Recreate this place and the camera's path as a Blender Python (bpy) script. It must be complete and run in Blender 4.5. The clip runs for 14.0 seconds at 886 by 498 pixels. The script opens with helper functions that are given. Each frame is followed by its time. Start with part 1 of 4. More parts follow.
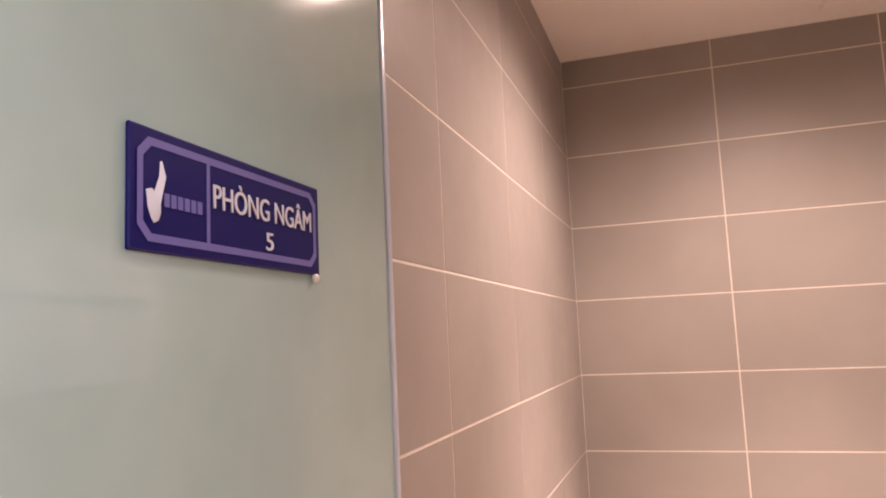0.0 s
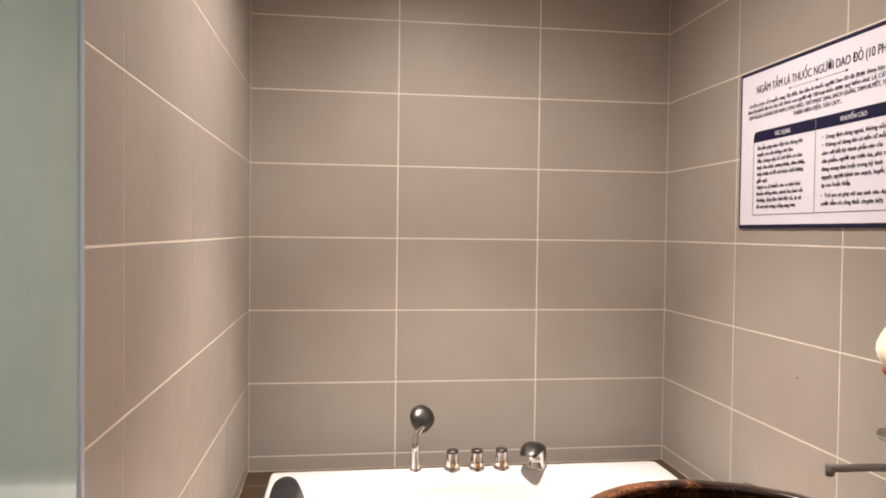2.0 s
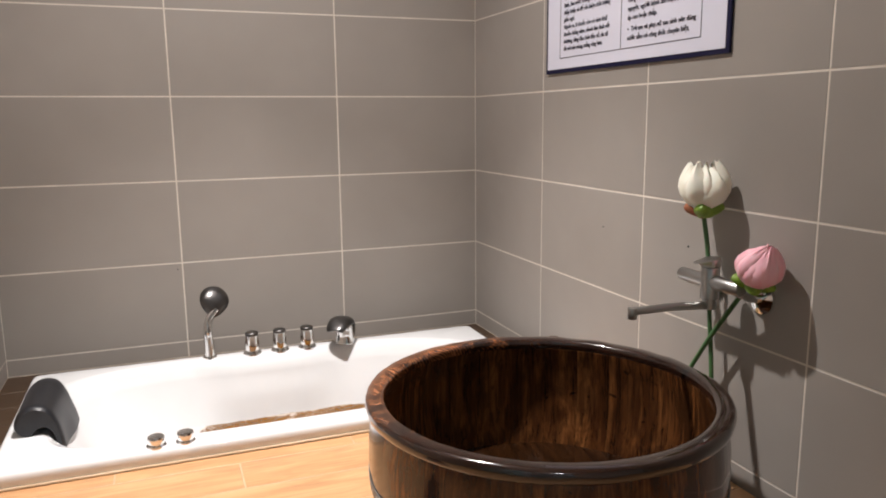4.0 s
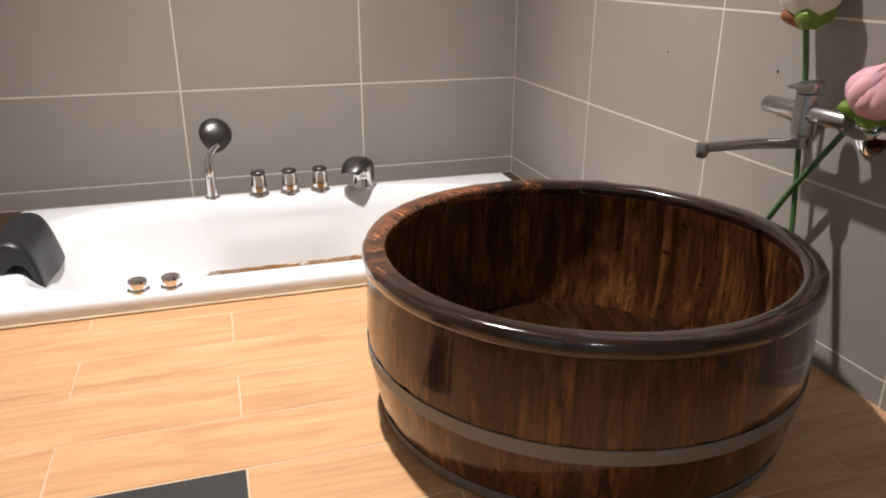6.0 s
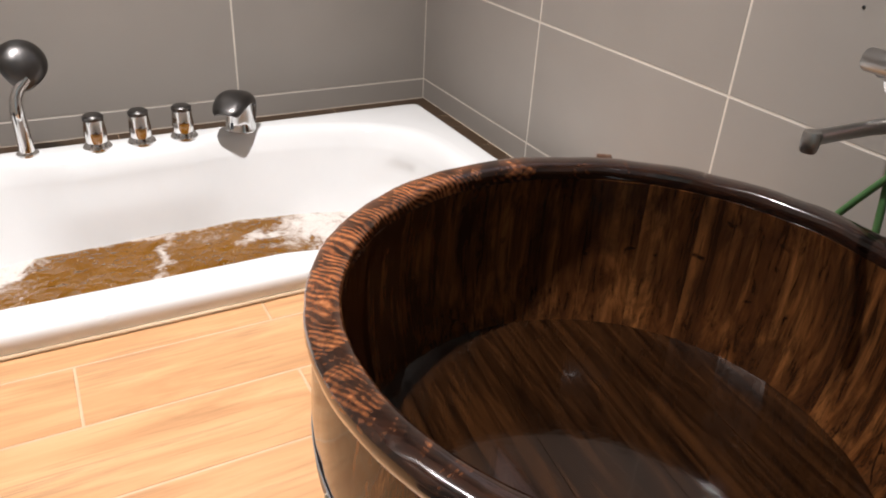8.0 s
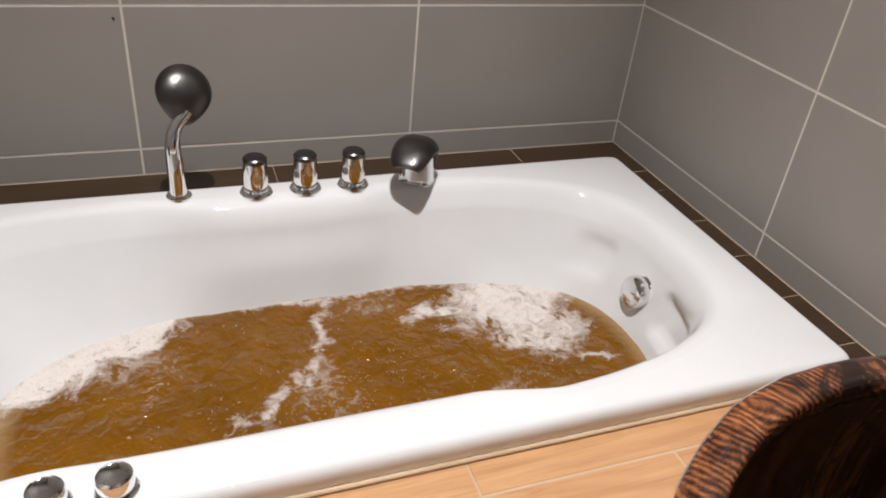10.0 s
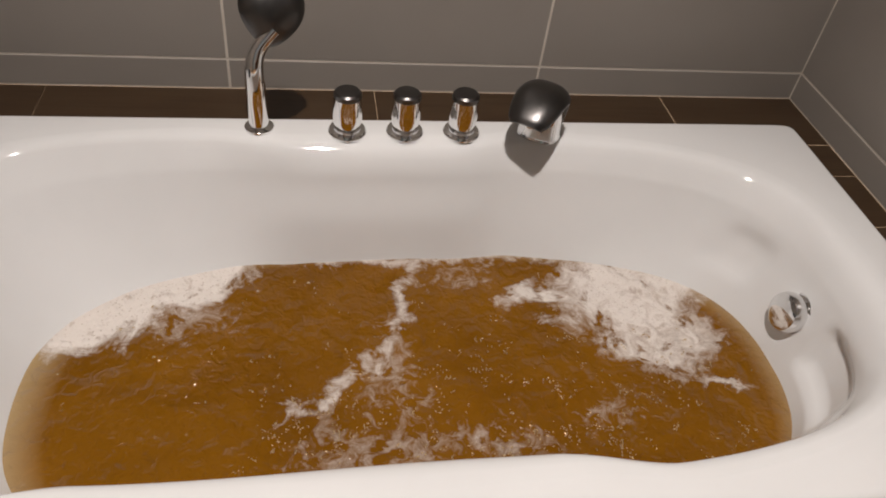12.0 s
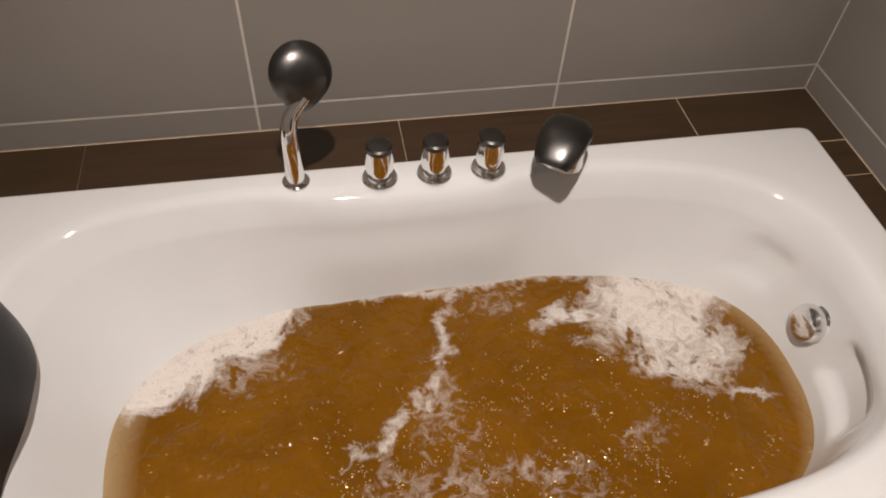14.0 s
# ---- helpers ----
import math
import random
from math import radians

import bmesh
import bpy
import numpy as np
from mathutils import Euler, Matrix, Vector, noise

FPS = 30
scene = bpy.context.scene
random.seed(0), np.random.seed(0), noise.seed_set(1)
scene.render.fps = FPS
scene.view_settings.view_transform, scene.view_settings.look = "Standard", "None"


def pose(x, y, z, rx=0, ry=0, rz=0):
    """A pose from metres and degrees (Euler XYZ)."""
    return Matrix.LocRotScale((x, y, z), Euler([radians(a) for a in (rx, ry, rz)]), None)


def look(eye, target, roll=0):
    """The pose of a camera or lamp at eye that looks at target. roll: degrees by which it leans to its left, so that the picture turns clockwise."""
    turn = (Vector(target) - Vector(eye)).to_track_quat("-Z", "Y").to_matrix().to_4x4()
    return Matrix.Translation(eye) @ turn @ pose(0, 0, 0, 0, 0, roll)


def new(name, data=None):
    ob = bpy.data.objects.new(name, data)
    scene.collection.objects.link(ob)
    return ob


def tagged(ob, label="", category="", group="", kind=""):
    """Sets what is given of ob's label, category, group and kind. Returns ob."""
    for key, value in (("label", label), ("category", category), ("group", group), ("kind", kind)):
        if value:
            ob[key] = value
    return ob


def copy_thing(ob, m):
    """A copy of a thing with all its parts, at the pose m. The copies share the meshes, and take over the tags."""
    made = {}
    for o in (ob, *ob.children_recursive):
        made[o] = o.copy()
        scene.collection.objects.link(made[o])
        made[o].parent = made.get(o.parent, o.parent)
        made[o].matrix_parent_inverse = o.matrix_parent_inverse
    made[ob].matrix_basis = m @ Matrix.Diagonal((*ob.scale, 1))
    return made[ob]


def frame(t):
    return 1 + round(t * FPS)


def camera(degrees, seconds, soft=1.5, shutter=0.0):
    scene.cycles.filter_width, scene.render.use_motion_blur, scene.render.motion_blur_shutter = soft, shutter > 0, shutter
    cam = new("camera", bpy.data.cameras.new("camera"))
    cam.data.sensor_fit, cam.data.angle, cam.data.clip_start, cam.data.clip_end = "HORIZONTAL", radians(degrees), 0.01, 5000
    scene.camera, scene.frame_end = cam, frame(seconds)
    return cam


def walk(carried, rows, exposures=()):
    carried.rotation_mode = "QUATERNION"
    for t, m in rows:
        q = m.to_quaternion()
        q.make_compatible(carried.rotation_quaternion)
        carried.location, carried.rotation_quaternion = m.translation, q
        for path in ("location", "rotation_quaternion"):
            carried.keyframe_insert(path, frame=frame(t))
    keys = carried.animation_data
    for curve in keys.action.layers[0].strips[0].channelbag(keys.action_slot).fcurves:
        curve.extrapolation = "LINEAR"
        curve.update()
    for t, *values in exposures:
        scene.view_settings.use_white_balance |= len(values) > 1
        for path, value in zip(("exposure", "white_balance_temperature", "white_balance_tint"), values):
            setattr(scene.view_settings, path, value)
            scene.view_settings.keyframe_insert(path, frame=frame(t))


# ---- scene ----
cam = camera(61.9, 14.0, soft=1.9)
PATH = [
    (0, (-0.035, 0.094, 1.29), (-0.648, 1.983, 1.528), -2.6),
    (0.5, (-0.073, 0.061, 1.261), (-0.392, 2.025, 1.457), -2.0),
    (1, (-0.117, 0.051, 1.224), (-0.175, 2.045, 1.359), -1.4),
    (1.5, (-0.113, 0.047, 1.17), (0.026, 2.042, 1.216), -0.3),
    (2, (-0.095, 0.073, 1.122), (0.174, 2.054, 1.076), 0.7),
    (2.5, (-0.061, 0.109, 1.068), (0.302, 2.072, 0.954), 0.8),
    (3, (0.036, 0.155, 1.019), (0.528, 2.084, 0.825), 0.2),
    (3.2, (0.047, 0.185, 1.018), (0.624, 2.086, 0.785), 0.0),
    (5.3, (0.187, 0.55, 0.893), (0.911, 2.328, 0.335), 0.3),
    (5.5, (0.191, 0.564, 0.874), (0.841, 2.354, 0.264), 0.6),
    (6, (0.261, 0.631, 0.847), (0.821, 2.412, 0.131), 0.2),
    (6.5, (0.317, 0.774, 0.848), (0.941, 2.503, 0.058), 0.3),
    (7, (0.308, 0.968, 0.847), (1.079, 2.608, 0.0), 0.4),
    (7.2, (0.305, 1.038, 0.841), (1.143, 2.63, -0.032), 0.7),
    (9.3, (0.305, 1.607, 0.841), (1.119, 3.068, -0.256), 6.8),
    (9.5, (0.283, 1.664, 0.85), (1.049, 3.167, -0.225), 6.6),
    (10, (0.233, 1.803, 0.887), (0.889, 3.359, -0.185), 6.1),
    (10.5, (0.245, 1.856, 0.899), (0.787, 3.402, -0.249), 7.0),
    (11, (0.276, 1.929, 0.887), (0.733, 3.452, -0.326), 8.2),
    (11.5, (0.312, 2.024, 0.852), (0.702, 3.503, -0.436), 8.2),
    (12, (0.335, 2.119, 0.883), (0.675, 3.544, -0.478), 8.2),
    (12.5, (0.341, 2.187, 0.928), (0.625, 3.516, -0.54), 8.9),
    (13, (0.332, 2.228, 0.987), (0.595, 3.496, -0.538), 7.8),
    (13.5, (0.319, 2.253, 1.028), (0.583, 3.52, -0.496), 5.9),
    (14, (0.291, 2.242, 1.098), (0.585, 3.512, -0.419), 3.9),
]
EXPOSURES = [(0.0, 0.70, 7600, 37), (0.5, 0.70, 6700, 16), (1.0, 0.72, 6500, 11), (2.0, 0.52, 6700, 13), (3.2, 0.2, 6200, 10), (5.3, 0.10, 5900, 9),
             (7.2, 0.10, 5900, 9), (9.3, -0.25, 5850, 8), (10.5, -0.6, 5800, 8), (11.5, -0.86, 6150, 10), (12.5, -0.83, 6350, 11), (14.0, -0.75, 6500, 12)]
walk(cam, [(t, look(eye, target, roll)) for t, eye, target, roll in PATH], EXPOSURES)

# ---- light ----
world = bpy.data.worlds.new("world")
scene.world = world
world.use_nodes = True
sky = world.node_tree.nodes.new("ShaderNodeTexSky")
sky.sky_type, sky.sun_disc, sky.sun_elevation, sky.sun_rotation = "NISHITA", False, radians(45), radians(160)
world.node_tree.links.new(sky.outputs[0], world.node_tree.nodes["Background"].inputs[0])
world.node_tree.nodes["Background"].inputs[1].default_value = 0.08

# one downlight over the tub: a warm core beam and the wide spill of its reflector
LAMP = (0.34, 2.35, 2.560)
for lobe, watts, width in (("downlight_core", 352, 77), ("downlight_spill", 130, 172)):
    beam = bpy.data.lights.new(lobe, "SPOT")
    beam.energy, beam.color, beam.spot_size, beam.spot_blend, beam.shadow_soft_size = watts, (1.0, 0.88, 0.79), radians(width), 1.0, 0.035
    lamp_ob = new(lobe, beam)
    lamp_ob.matrix_world = look(LAMP, (0.46, 2.46, 0.0))

# the corridor's ceiling panel, just outside the doorway
PANEL = (0.10, -0.36)
panel = bpy.data.lights.new("corridor_panel", "AREA")
panel.energy, panel.color, panel.shape, panel.size = 7, (1.0, 0.96, 0.92), "SQUARE", 0.17
panel_ob = new("corridor_panel", panel)
panel_ob.matrix_world = look((PANEL[0], PANEL[1], 2.566), (PANEL[0], PANEL[1] + 0.001, 0.0))

# added cool fill light, set in an unseen corridor window
day = bpy.data.lights.new("added_daylight", "AREA")
day.energy, day.color, day.shape, day.size, day.size_y = 24, (0.80, 0.92, 1.0), "RECTANGLE", 1.2, 1.3
day_ob = new("added_daylight", day)
day_ob.matrix_world = look((1.86, -0.95, 1.55), (0.0, -0.95, 1.45))

# ---- numbers of the plan ----
XL, XR, YF, YN = -0.52, 1.495, 3.56, 0.14      # left, right, far and entrance walls
ZC = 2.585                                      # ceiling
ROW, ROW0 = 0.34, 0.07                          # tile courses
TX, TY = 0.68, 0.655                            # tile lengths on the far and side walls
GAP = 0.0056


# ---- materials ----
class Mat:
    """A principled material with short helpers for its nodes."""

    def __init__(self, name, colour=(0.5, 0.5, 0.5), rough=0.5, metal=0.0, coat=0.0, spec=0.5):
        self.m = bpy.data.materials.new(name)
        self.m.use_nodes = True
        self.t = self.m.node_tree
        self.b = self.t.nodes["Principled BSDF"]
        self.set(Base_Color=(*colour, 1), Roughness=rough, Metallic=metal, Coat_Weight=coat, Specular_IOR_Level=spec)

    def set(self, **kw):
        for k, v in kw.items():
            self.b.inputs[k.replace("_", " ")].default_value = v
        return self

    def node(self, kind, **kw):
        n = self.t.nodes.new(kind)
        for k, v in kw.items():
            n.inputs[k.replace("_", " ")].default_value = v
        return n

    def link(self, a, b):
        self.t.links.new(a, b)

    def coords(self, scale=(1, 1, 1), shuffle=True):
        tc = self.node("ShaderNodeTexCoord")
        mp = self.node("ShaderNodeMapping", Scale=scale)
        if shuffle:
            info = self.node("ShaderNodeObjectInfo")
            mul = self.node("ShaderNodeVectorMath")
            mul.operation = "MULTIPLY"
            mul.inputs[1].default_value = (31.0, 17.0, 23.0)
            self.link(info.outputs["Random"], mul.inputs[0])
            add = self.node("ShaderNodeVectorMath")
            self.link(tc.outputs["Object"], add.inputs[0])
            self.link(mul.outputs[0], add.inputs[1])
            self.link(add.outputs[0], mp.inputs[0])
        else:
            self.link(tc.outputs["Object"], mp.inputs[0])
        return mp.outputs[0]

    def noise(self, vec, scale, detail=4.0, rough=0.55, distort=0.0):
        n = self.node("ShaderNodeTexNoise", Scale=scale, Detail=detail, Roughness=rough, Distortion=distort)
        self.link(vec, n.inputs["Vector"])
        return n.outputs["Fac"]

    def ramp(self, fac, stops):
        r = self.node("ShaderNodeValToRGB")
        e = r.color_ramp.elements
        while len(e) < len(stops):
            e.new(0.5)
        for s, (p, c) in zip(e, stops):
            s.position, s.color = p, (*c, 1)
        self.link(fac, r.inputs[0])
        return r.outputs[0]

    def mix(self, fac, a, b, mode="MIX"):
        n = self.t.nodes.new("ShaderNodeMix")
        n.data_type, n.blend_type = "RGBA", mode
        for s, v in ((n.inputs[0], fac), (n.inputs[6], a), (n.inputs[7], b)):
            if hasattr(v, "links"):
                self.link(v, s)
            else:
                s.default_value = v if isinstance(v, (int, float)) else (*v, 1)
        return n.outputs[2]

    def maths(self, op, a, b=0.0):
        n = self.t.nodes.new("ShaderNodeMath")
        n.operation = op
        for s, v in ((n.inputs[0], a), (n.inputs[1], b)):
            if hasattr(v, "links"):
                self.link(v, s)
            else:
                s.default_value = v
        return n.outputs[0]

    def colour(self, out):
        self.link(out, self.b.inputs["Base Color"])

    def rough(self, out, lo, hi):
        r = self.node("ShaderNodeMapRange")
        r.inputs[3].default_value, r.inputs[4].default_value = lo, hi
        self.link(out, r.inputs[0])
        self.link(r.outputs[0], self.b.inputs["Roughness"])

    def bump(self, out, strength, distance=0.001):
        n = self.node("ShaderNodeBump", Strength=strength, Distance=distance)
        self.link(out, n.inputs["Height"])
        self.link(n.outputs[0], self.b.inputs["Normal"])


def make_tile():
    k = Mat("wall_tile", rough=0.42, spec=0.3)
    v = k.coords((1, 1, 1))
    broad, fine = k.noise(v, 2.2, 3), k.noise(v, 90, 3)
    c = k.ramp(broad, [(0.3, (0.305, 0.282, 0.255)), (0.7, (0.345, 0.320, 0.290))])
    tint = k.node("ShaderNodeObjectInfo").outputs["Random"]
    c = k.mix(k.maths("MULTIPLY", tint, 0.10), c, (0.24, 0.22, 0.2))
    k.colour(k.mix(k.maths("MULTIPLY", fine, 0.10), c, (0.36, 0.333, 0.303)))
    smear = k.noise(k.coords((1, 1, 1)), 6.0, 6, 0.7, 0.8)
    k.rough(smear, 0.30, 0.56)
    k.bump(k.noise(v, 260, 2), 0.10, 0.0006)
    return k.m


def make_grout(name, a, b):
    k = Mat(name, rough=0.85)
    v = k.coords((1, 1, 1), False)
    k.colour(k.ramp(k.noise(v, 9, 5), [(0.3, a), (0.7, b)]))
    k.bump(k.noise(v, 300, 3), 0.3, 0.001)
    return k.m


def make_plank(name="wood_look_tile", dim=1.0):
    k = Mat(name, rough=0.34)
    fine = k.noise(k.coords((1.0, 22, 8)), 4.0, 9, 0.68, 0.5)
    figure = k.noise(k.coords((0.9, 7, 4)), 2.6, 5, 0.6, 1.4)
    patch = k.noise(k.coords((1.6, 3.5, 3)), 1.7, 3, 0.55, 0.4)
    scratch = k.noise(k.coords((2.2, 60, 20)), 3.0, 6, 0.7, 0.3)
    c = k.ramp(figure, [(0.30, (0.46, 0.255, 0.122)), (0.5, (0.57, 0.342, 0.172)), (0.70, (0.64, 0.412, 0.223))])
    c = k.mix(k.ramp(fine, [(0.34, (0.55, 0.55, 0.55)), (0.48, (0, 0, 0))]), c, (0.34, 0.195, 0.095))
    worn = k.maths("MULTIPLY", k.ramp(patch, [(0.54, (0, 0, 0)), (0.70, (1, 1, 1))]), k.ramp(scratch, [(0.46, (0, 0, 0)), (0.60, (0.55, 0.55, 0.55))]))
    c = k.mix(worn, c, (0.20, 0.125, 0.075))
    tint = k.node("ShaderNodeObjectInfo").outputs["Random"]
    c = k.mix(k.maths("MULTIPLY", tint, 0.22), c, (0.50, 0.285, 0.130))
    k.colour(k.mix(1.0, c, (dim, dim * 0.95, dim * 0.9), "MULTIPLY"))
    k.rough(scratch, 0.26, 0.46)
    k.bump(fine, 0.25, 0.0008)
    return k.m


def make_stave(name="varnished_stave"):
    k = Mat(name, rough=0.16, coat=0.45, spec=0.3)
    k.set(Coat_Roughness=0.02)
    v = k.coords((1, 1, 0.05))
    grain, figure = k.noise(v, 85, 6, 0.70, 0.5), k.noise(v, 20, 5, 0.62, 1.6)
    cloud = k.noise(k.coords((1, 1, 0.45)), 9, 5, 0.62, 1.2)
    knots = k.noise(k.coords((1, 1, 0.6)), 17, 3, 0.5, 2.6)
    tint = k.node("ShaderNodeObjectInfo").outputs["Random"]
    c = k.ramp(figure, [(0.30, (0.023, 0.0078, 0.0026)), (0.46, (0.088, 0.031, 0.0090)), (0.66, (0.22, 0.088, 0.026))])
    c = k.mix(k.ramp(grain, [(0.36, (0.88, 0.88, 0.88)), (0.55, (0, 0, 0))]), c, (0.010, 0.0038, 0.0017))
    c = k.mix(k.ramp(cloud, [(0.44, (0, 0, 0)), (0.62, (0.76, 0.76, 0.76))]), c, (0.020, 0.0078, 0.0034))
    c = k.mix(k.ramp(knots, [(0.66, (0, 0, 0)), (0.74, (0.9, 0.9, 0.9))]), c, (0.005, 0.0022, 0.0012))
    k.colour(k.mix(k.maths("MULTIPLY", tint, 0.32), c, (0.030, 0.0112, 0.0044)))
    k.rough(grain, 0.10, 0.22)
    k.bump(k.maths("ADD", k.maths("MULTIPLY", grain, 0.35), k.maths("MULTIPLY", cloud, 2.5)), 0.16, 0.0016)
    return k.m


def make_rim():
    k = Mat("charred_rim_wood", rough=0.16, coat=0.9, spec=0.3)
    k.set(Coat_Roughness=0.03)
    v = k.coords((1, 1, 1), False)
    sep = k.node("ShaderNodeSeparateXYZ")
    k.link(v, sep.inputs[0])
    # curly end grain, winding across the ring
    curl = k.node("ShaderNodeTexWave", Scale=44.0, Distortion=30.0, Detail=2.0)
    curl.bands_direction = "DIAGONAL"
    curl.inputs["Detail Scale"].default_value = 0.20
    k.link(v, curl.inputs["Vector"])
    fine = k.noise(v, 17.0, 9, 0.74, 2.2)
    grain = k.maths("ADD", k.maths("MULTIPLY", curl.outputs["Fac"], 0.17), k.maths("MULTIPLY", fine, 0.83))
    # the dark blots thin out and the orange grain shows towards the tub
    side = k.maths("ADD", k.maths("MULTIPLY", sep.outputs[0], -0.58), k.maths("MULTIPLY", sep.outputs[1], 0.46))
    blot = k.maths("SUBTRACT", k.noise(v, 11.0, 7, 0.7, 1.2), side)
    c = k.ramp(grain, [(0.36, (0.020, 0.009, 0.006)), (0.50, (0.150, 0.052, 0.020)), (0.66, (0.40, 0.155, 0.056))])
    char = k.ramp(k.noise(v, 24, 6, 0.7, 1.4), [(0.42, (0.0055, 0.0036, 0.0034)), (0.62, (0.020, 0.0085, 0.0055))])
    k.colour(k.mix(k.ramp(blot, [(0.19, (0, 0, 0)), (0.36, (0.96, 0.96, 0.96))]), c, char))
    k.bump(grain, 0.2, 0.001)
    return k.m


def make_metal(name, colour, rough, brushed=0.0):
    k = Mat(name, colour, rough, 1.0)
    v = k.coords((1, 1, 30) if brushed else (1, 1, 1))
    k.rough(k.noise(v, 40, 3), rough * 0.88, rough * 1.15)
    if brushed:
        k.bump(k.noise(v, 180, 3), brushed, 0.0004)
    return k.m


def make_acrylic():
    k = Mat("white_acrylic", (0.80, 0.79, 0.775), 0.12)
    v = k.coords((1, 1, 1), False)
    k.colour(k.ramp(k.noise(v, 4, 4), [(0.3, (0.735, 0.75, 0.755)), (0.7, (0.775, 0.79, 0.795))]))
    k.rough(k.noise(v, 30, 4), 0.03, 0.08)
    return k.m


def make_plaster(name, a, b):
    k = Mat(name, rough=0.8)
    v = k.coords((1, 1, 1), False)
    k.colour(k.ramp(k.noise(v, 3, 5), [(0.3, a), (0.7, b)]))
    k.bump(k.noise(v, 120, 4), 0.08, 0.001)
    return k.m


def make_glass_door():
    k = Mat("milky_green_glass", (0.42, 0.50, 0.46), 0.03, coat=0.3, spec=0.5)
    k.set(Coat_Roughness=0.06, Coat_IOR=1.55)
    v = k.coords((1, 1, 1), False)
    k.colour(k.ramp(k.noise(v, 2.5, 4, 0.6), [(0.3, (0.33, 0.490, 0.47)), (0.7, (0.44, 0.615, 0.59))]))
    k.rough(k.noise(v, 6, 4), 0.05, 0.11)
    return k.m


def make_water():
    """Brown herbal water with drifting foam."""
    k = Mat("herbal_water", rough=0.06)
    k.set(IOR=1.33)
    v = k.coords((1, 1, 1), False)
    n = k.node("ShaderNodeTexNoise", Scale=9.0, Detail=7.0, Roughness=0.62, Distortion=0.8)
    k.link(v, n.inputs["Vector"])
    sub = k.node("ShaderNodeVectorMath")
    sub.operation = "MULTIPLY_ADD"
    k.link(n.outputs["Color"], sub.inputs[0])
    sub.inputs[1].default_value, sub.inputs[2].default_value = (0.17, 0.17, 0.0), (-0.085, -0.085, 0.0)
    warped = k.node("ShaderNodeVectorMath")
    k.link(v, warped.inputs[0])
    k.link(sub.outputs[0], warped.inputs[1])

    def blob(x, y, rx, ry, turn, soft, level=1.0, source=None):
        mp = k.node("ShaderNodeMapping")
        mp.vector_type = "TEXTURE"
        mp.inputs["Location"].default_value = (x, y, 0)
        mp.inputs["Rotation"].default_value = (0, 0, radians(turn))
        mp.inputs["Scale"].default_value = (rx, ry, 1000.0)
        k.link(source or warped.outputs[0], mp.inputs[0])
        ln = k.node("ShaderNodeVectorMath")
        ln.operation = "LENGTH"
        k.link(mp.outputs[0], ln.inputs[0])
        r = k.node("ShaderNodeMapRange")
        r.inputs[1].default_value, r.inputs[2].default_value = 1.0 + soft, 1.0 - soft
        r.inputs[3].default_value, r.inputs[4].default_value = 0.0, level
        k.link(ln.outputs["Value"], r.inputs[0])
        return r.outputs[0]

    # the foam's patches: a lacy island, a crescent along the far edge and a drifting streak
    lace = k.noise(v, 34, 6, 0.68, 1.2)
    patches = ((0.98, 3.10, 0.185, 0.105, 10, 0.30, 1.0), (0.99, 2.965, 0.12, 0.085, 0, 0.35, 0.86), (0.77, 3.075, 0.09, 0.030, 10, 0.5, 0.9),
               (1.07, 2.858, 0.055, 0.016, -12, 0.7, 0.8), (0.09, 3.180, 0.20, 0.050, 20, 0.35, 1.25), (-0.040, 3.075, 0.11, 0.066, 56, 0.35, 1.3), (0.06, 3.120, 0.15, 0.062, 26, 0.35, 1.2),
               (0.505, 3.07, 0.10, 0.017, 74, 0.8, 0.78), (0.455, 2.965, 0.07, 0.016, 48, 0.8, 0.78), (0.35, 2.878, 0.10, 0.013, 34, 0.8, 0.82),
               (0.10, 3.04, 0.075, 0.045, 0, 0.8, 0.48), (0.36, 2.80, 0.030, 0.10, 12, 1.0, 0.42), (0.47, 2.90, 0.05, 0.12, 0, 1.0, 0.42),
               (0.60, 2.768, 0.035, 0.018, 0, 1.0, 0.6), (0.44, 2.745, 0.16, 0.045, 8, 1.0, 0.44), (0.66, 2.735, 0.10, 0.035, -20, 1.0, 0.42), (0.84, 2.80, 0.08, 0.03, 30, 1.0, 0.40), (0.50, 3.200, 0.48, 0.022, 0, 0.8, 0.75), (0.62, 3.14, 0.05, 0.04, 0, 1.0, 0.42))
    field = blob(*patches[0])
    for args in patches[1:]:
        field = k.maths("MAXIMUM", field, blob(*args))
    opened = k.node("ShaderNodeTexVoronoi", Scale=26.0, Randomness=1.0)
    k.link(warped.outputs[0], opened.inputs["Vector"])
    gaps = k.ramp(opened.outputs["Distance"], [(0.10, (0.5, 0.5, 0.5)), (0.36, (0, 0, 0))])
    pores = k.node("ShaderNodeTexVoronoi", Scale=150.0, Randomness=1.0)
    k.link(v, pores.inputs["Vector"])
    dots = k.ramp(pores.outputs["Distance"], [(0.10, (0.5, 0.5, 0.5)), (0.24, (0, 0, 0))])
    body = k.maths("SUBTRACT", k.maths("ADD", field, k.maths("MULTIPLY", k.maths("SUBTRACT", lace, 0.5), 1.25)), gaps)
    foam = k.ramp(body, [(0.22, (0, 0, 0)), (0.62, (0.50, 0.50, 0.50)), (1.0, (1, 1, 1))])
    foam = k.maths("MULTIPLY", foam, k.maths("SUBTRACT", 1.0, k.maths("MULTIPLY", dots, 0.9)))
    foam = k.maths("MULTIPLY", foam, k.ramp(field, [(0.04, (0, 0, 0)), (0.2, (1, 1, 1))]))
    murk = k.noise(v, 5, 4, 0.6, 0.8)
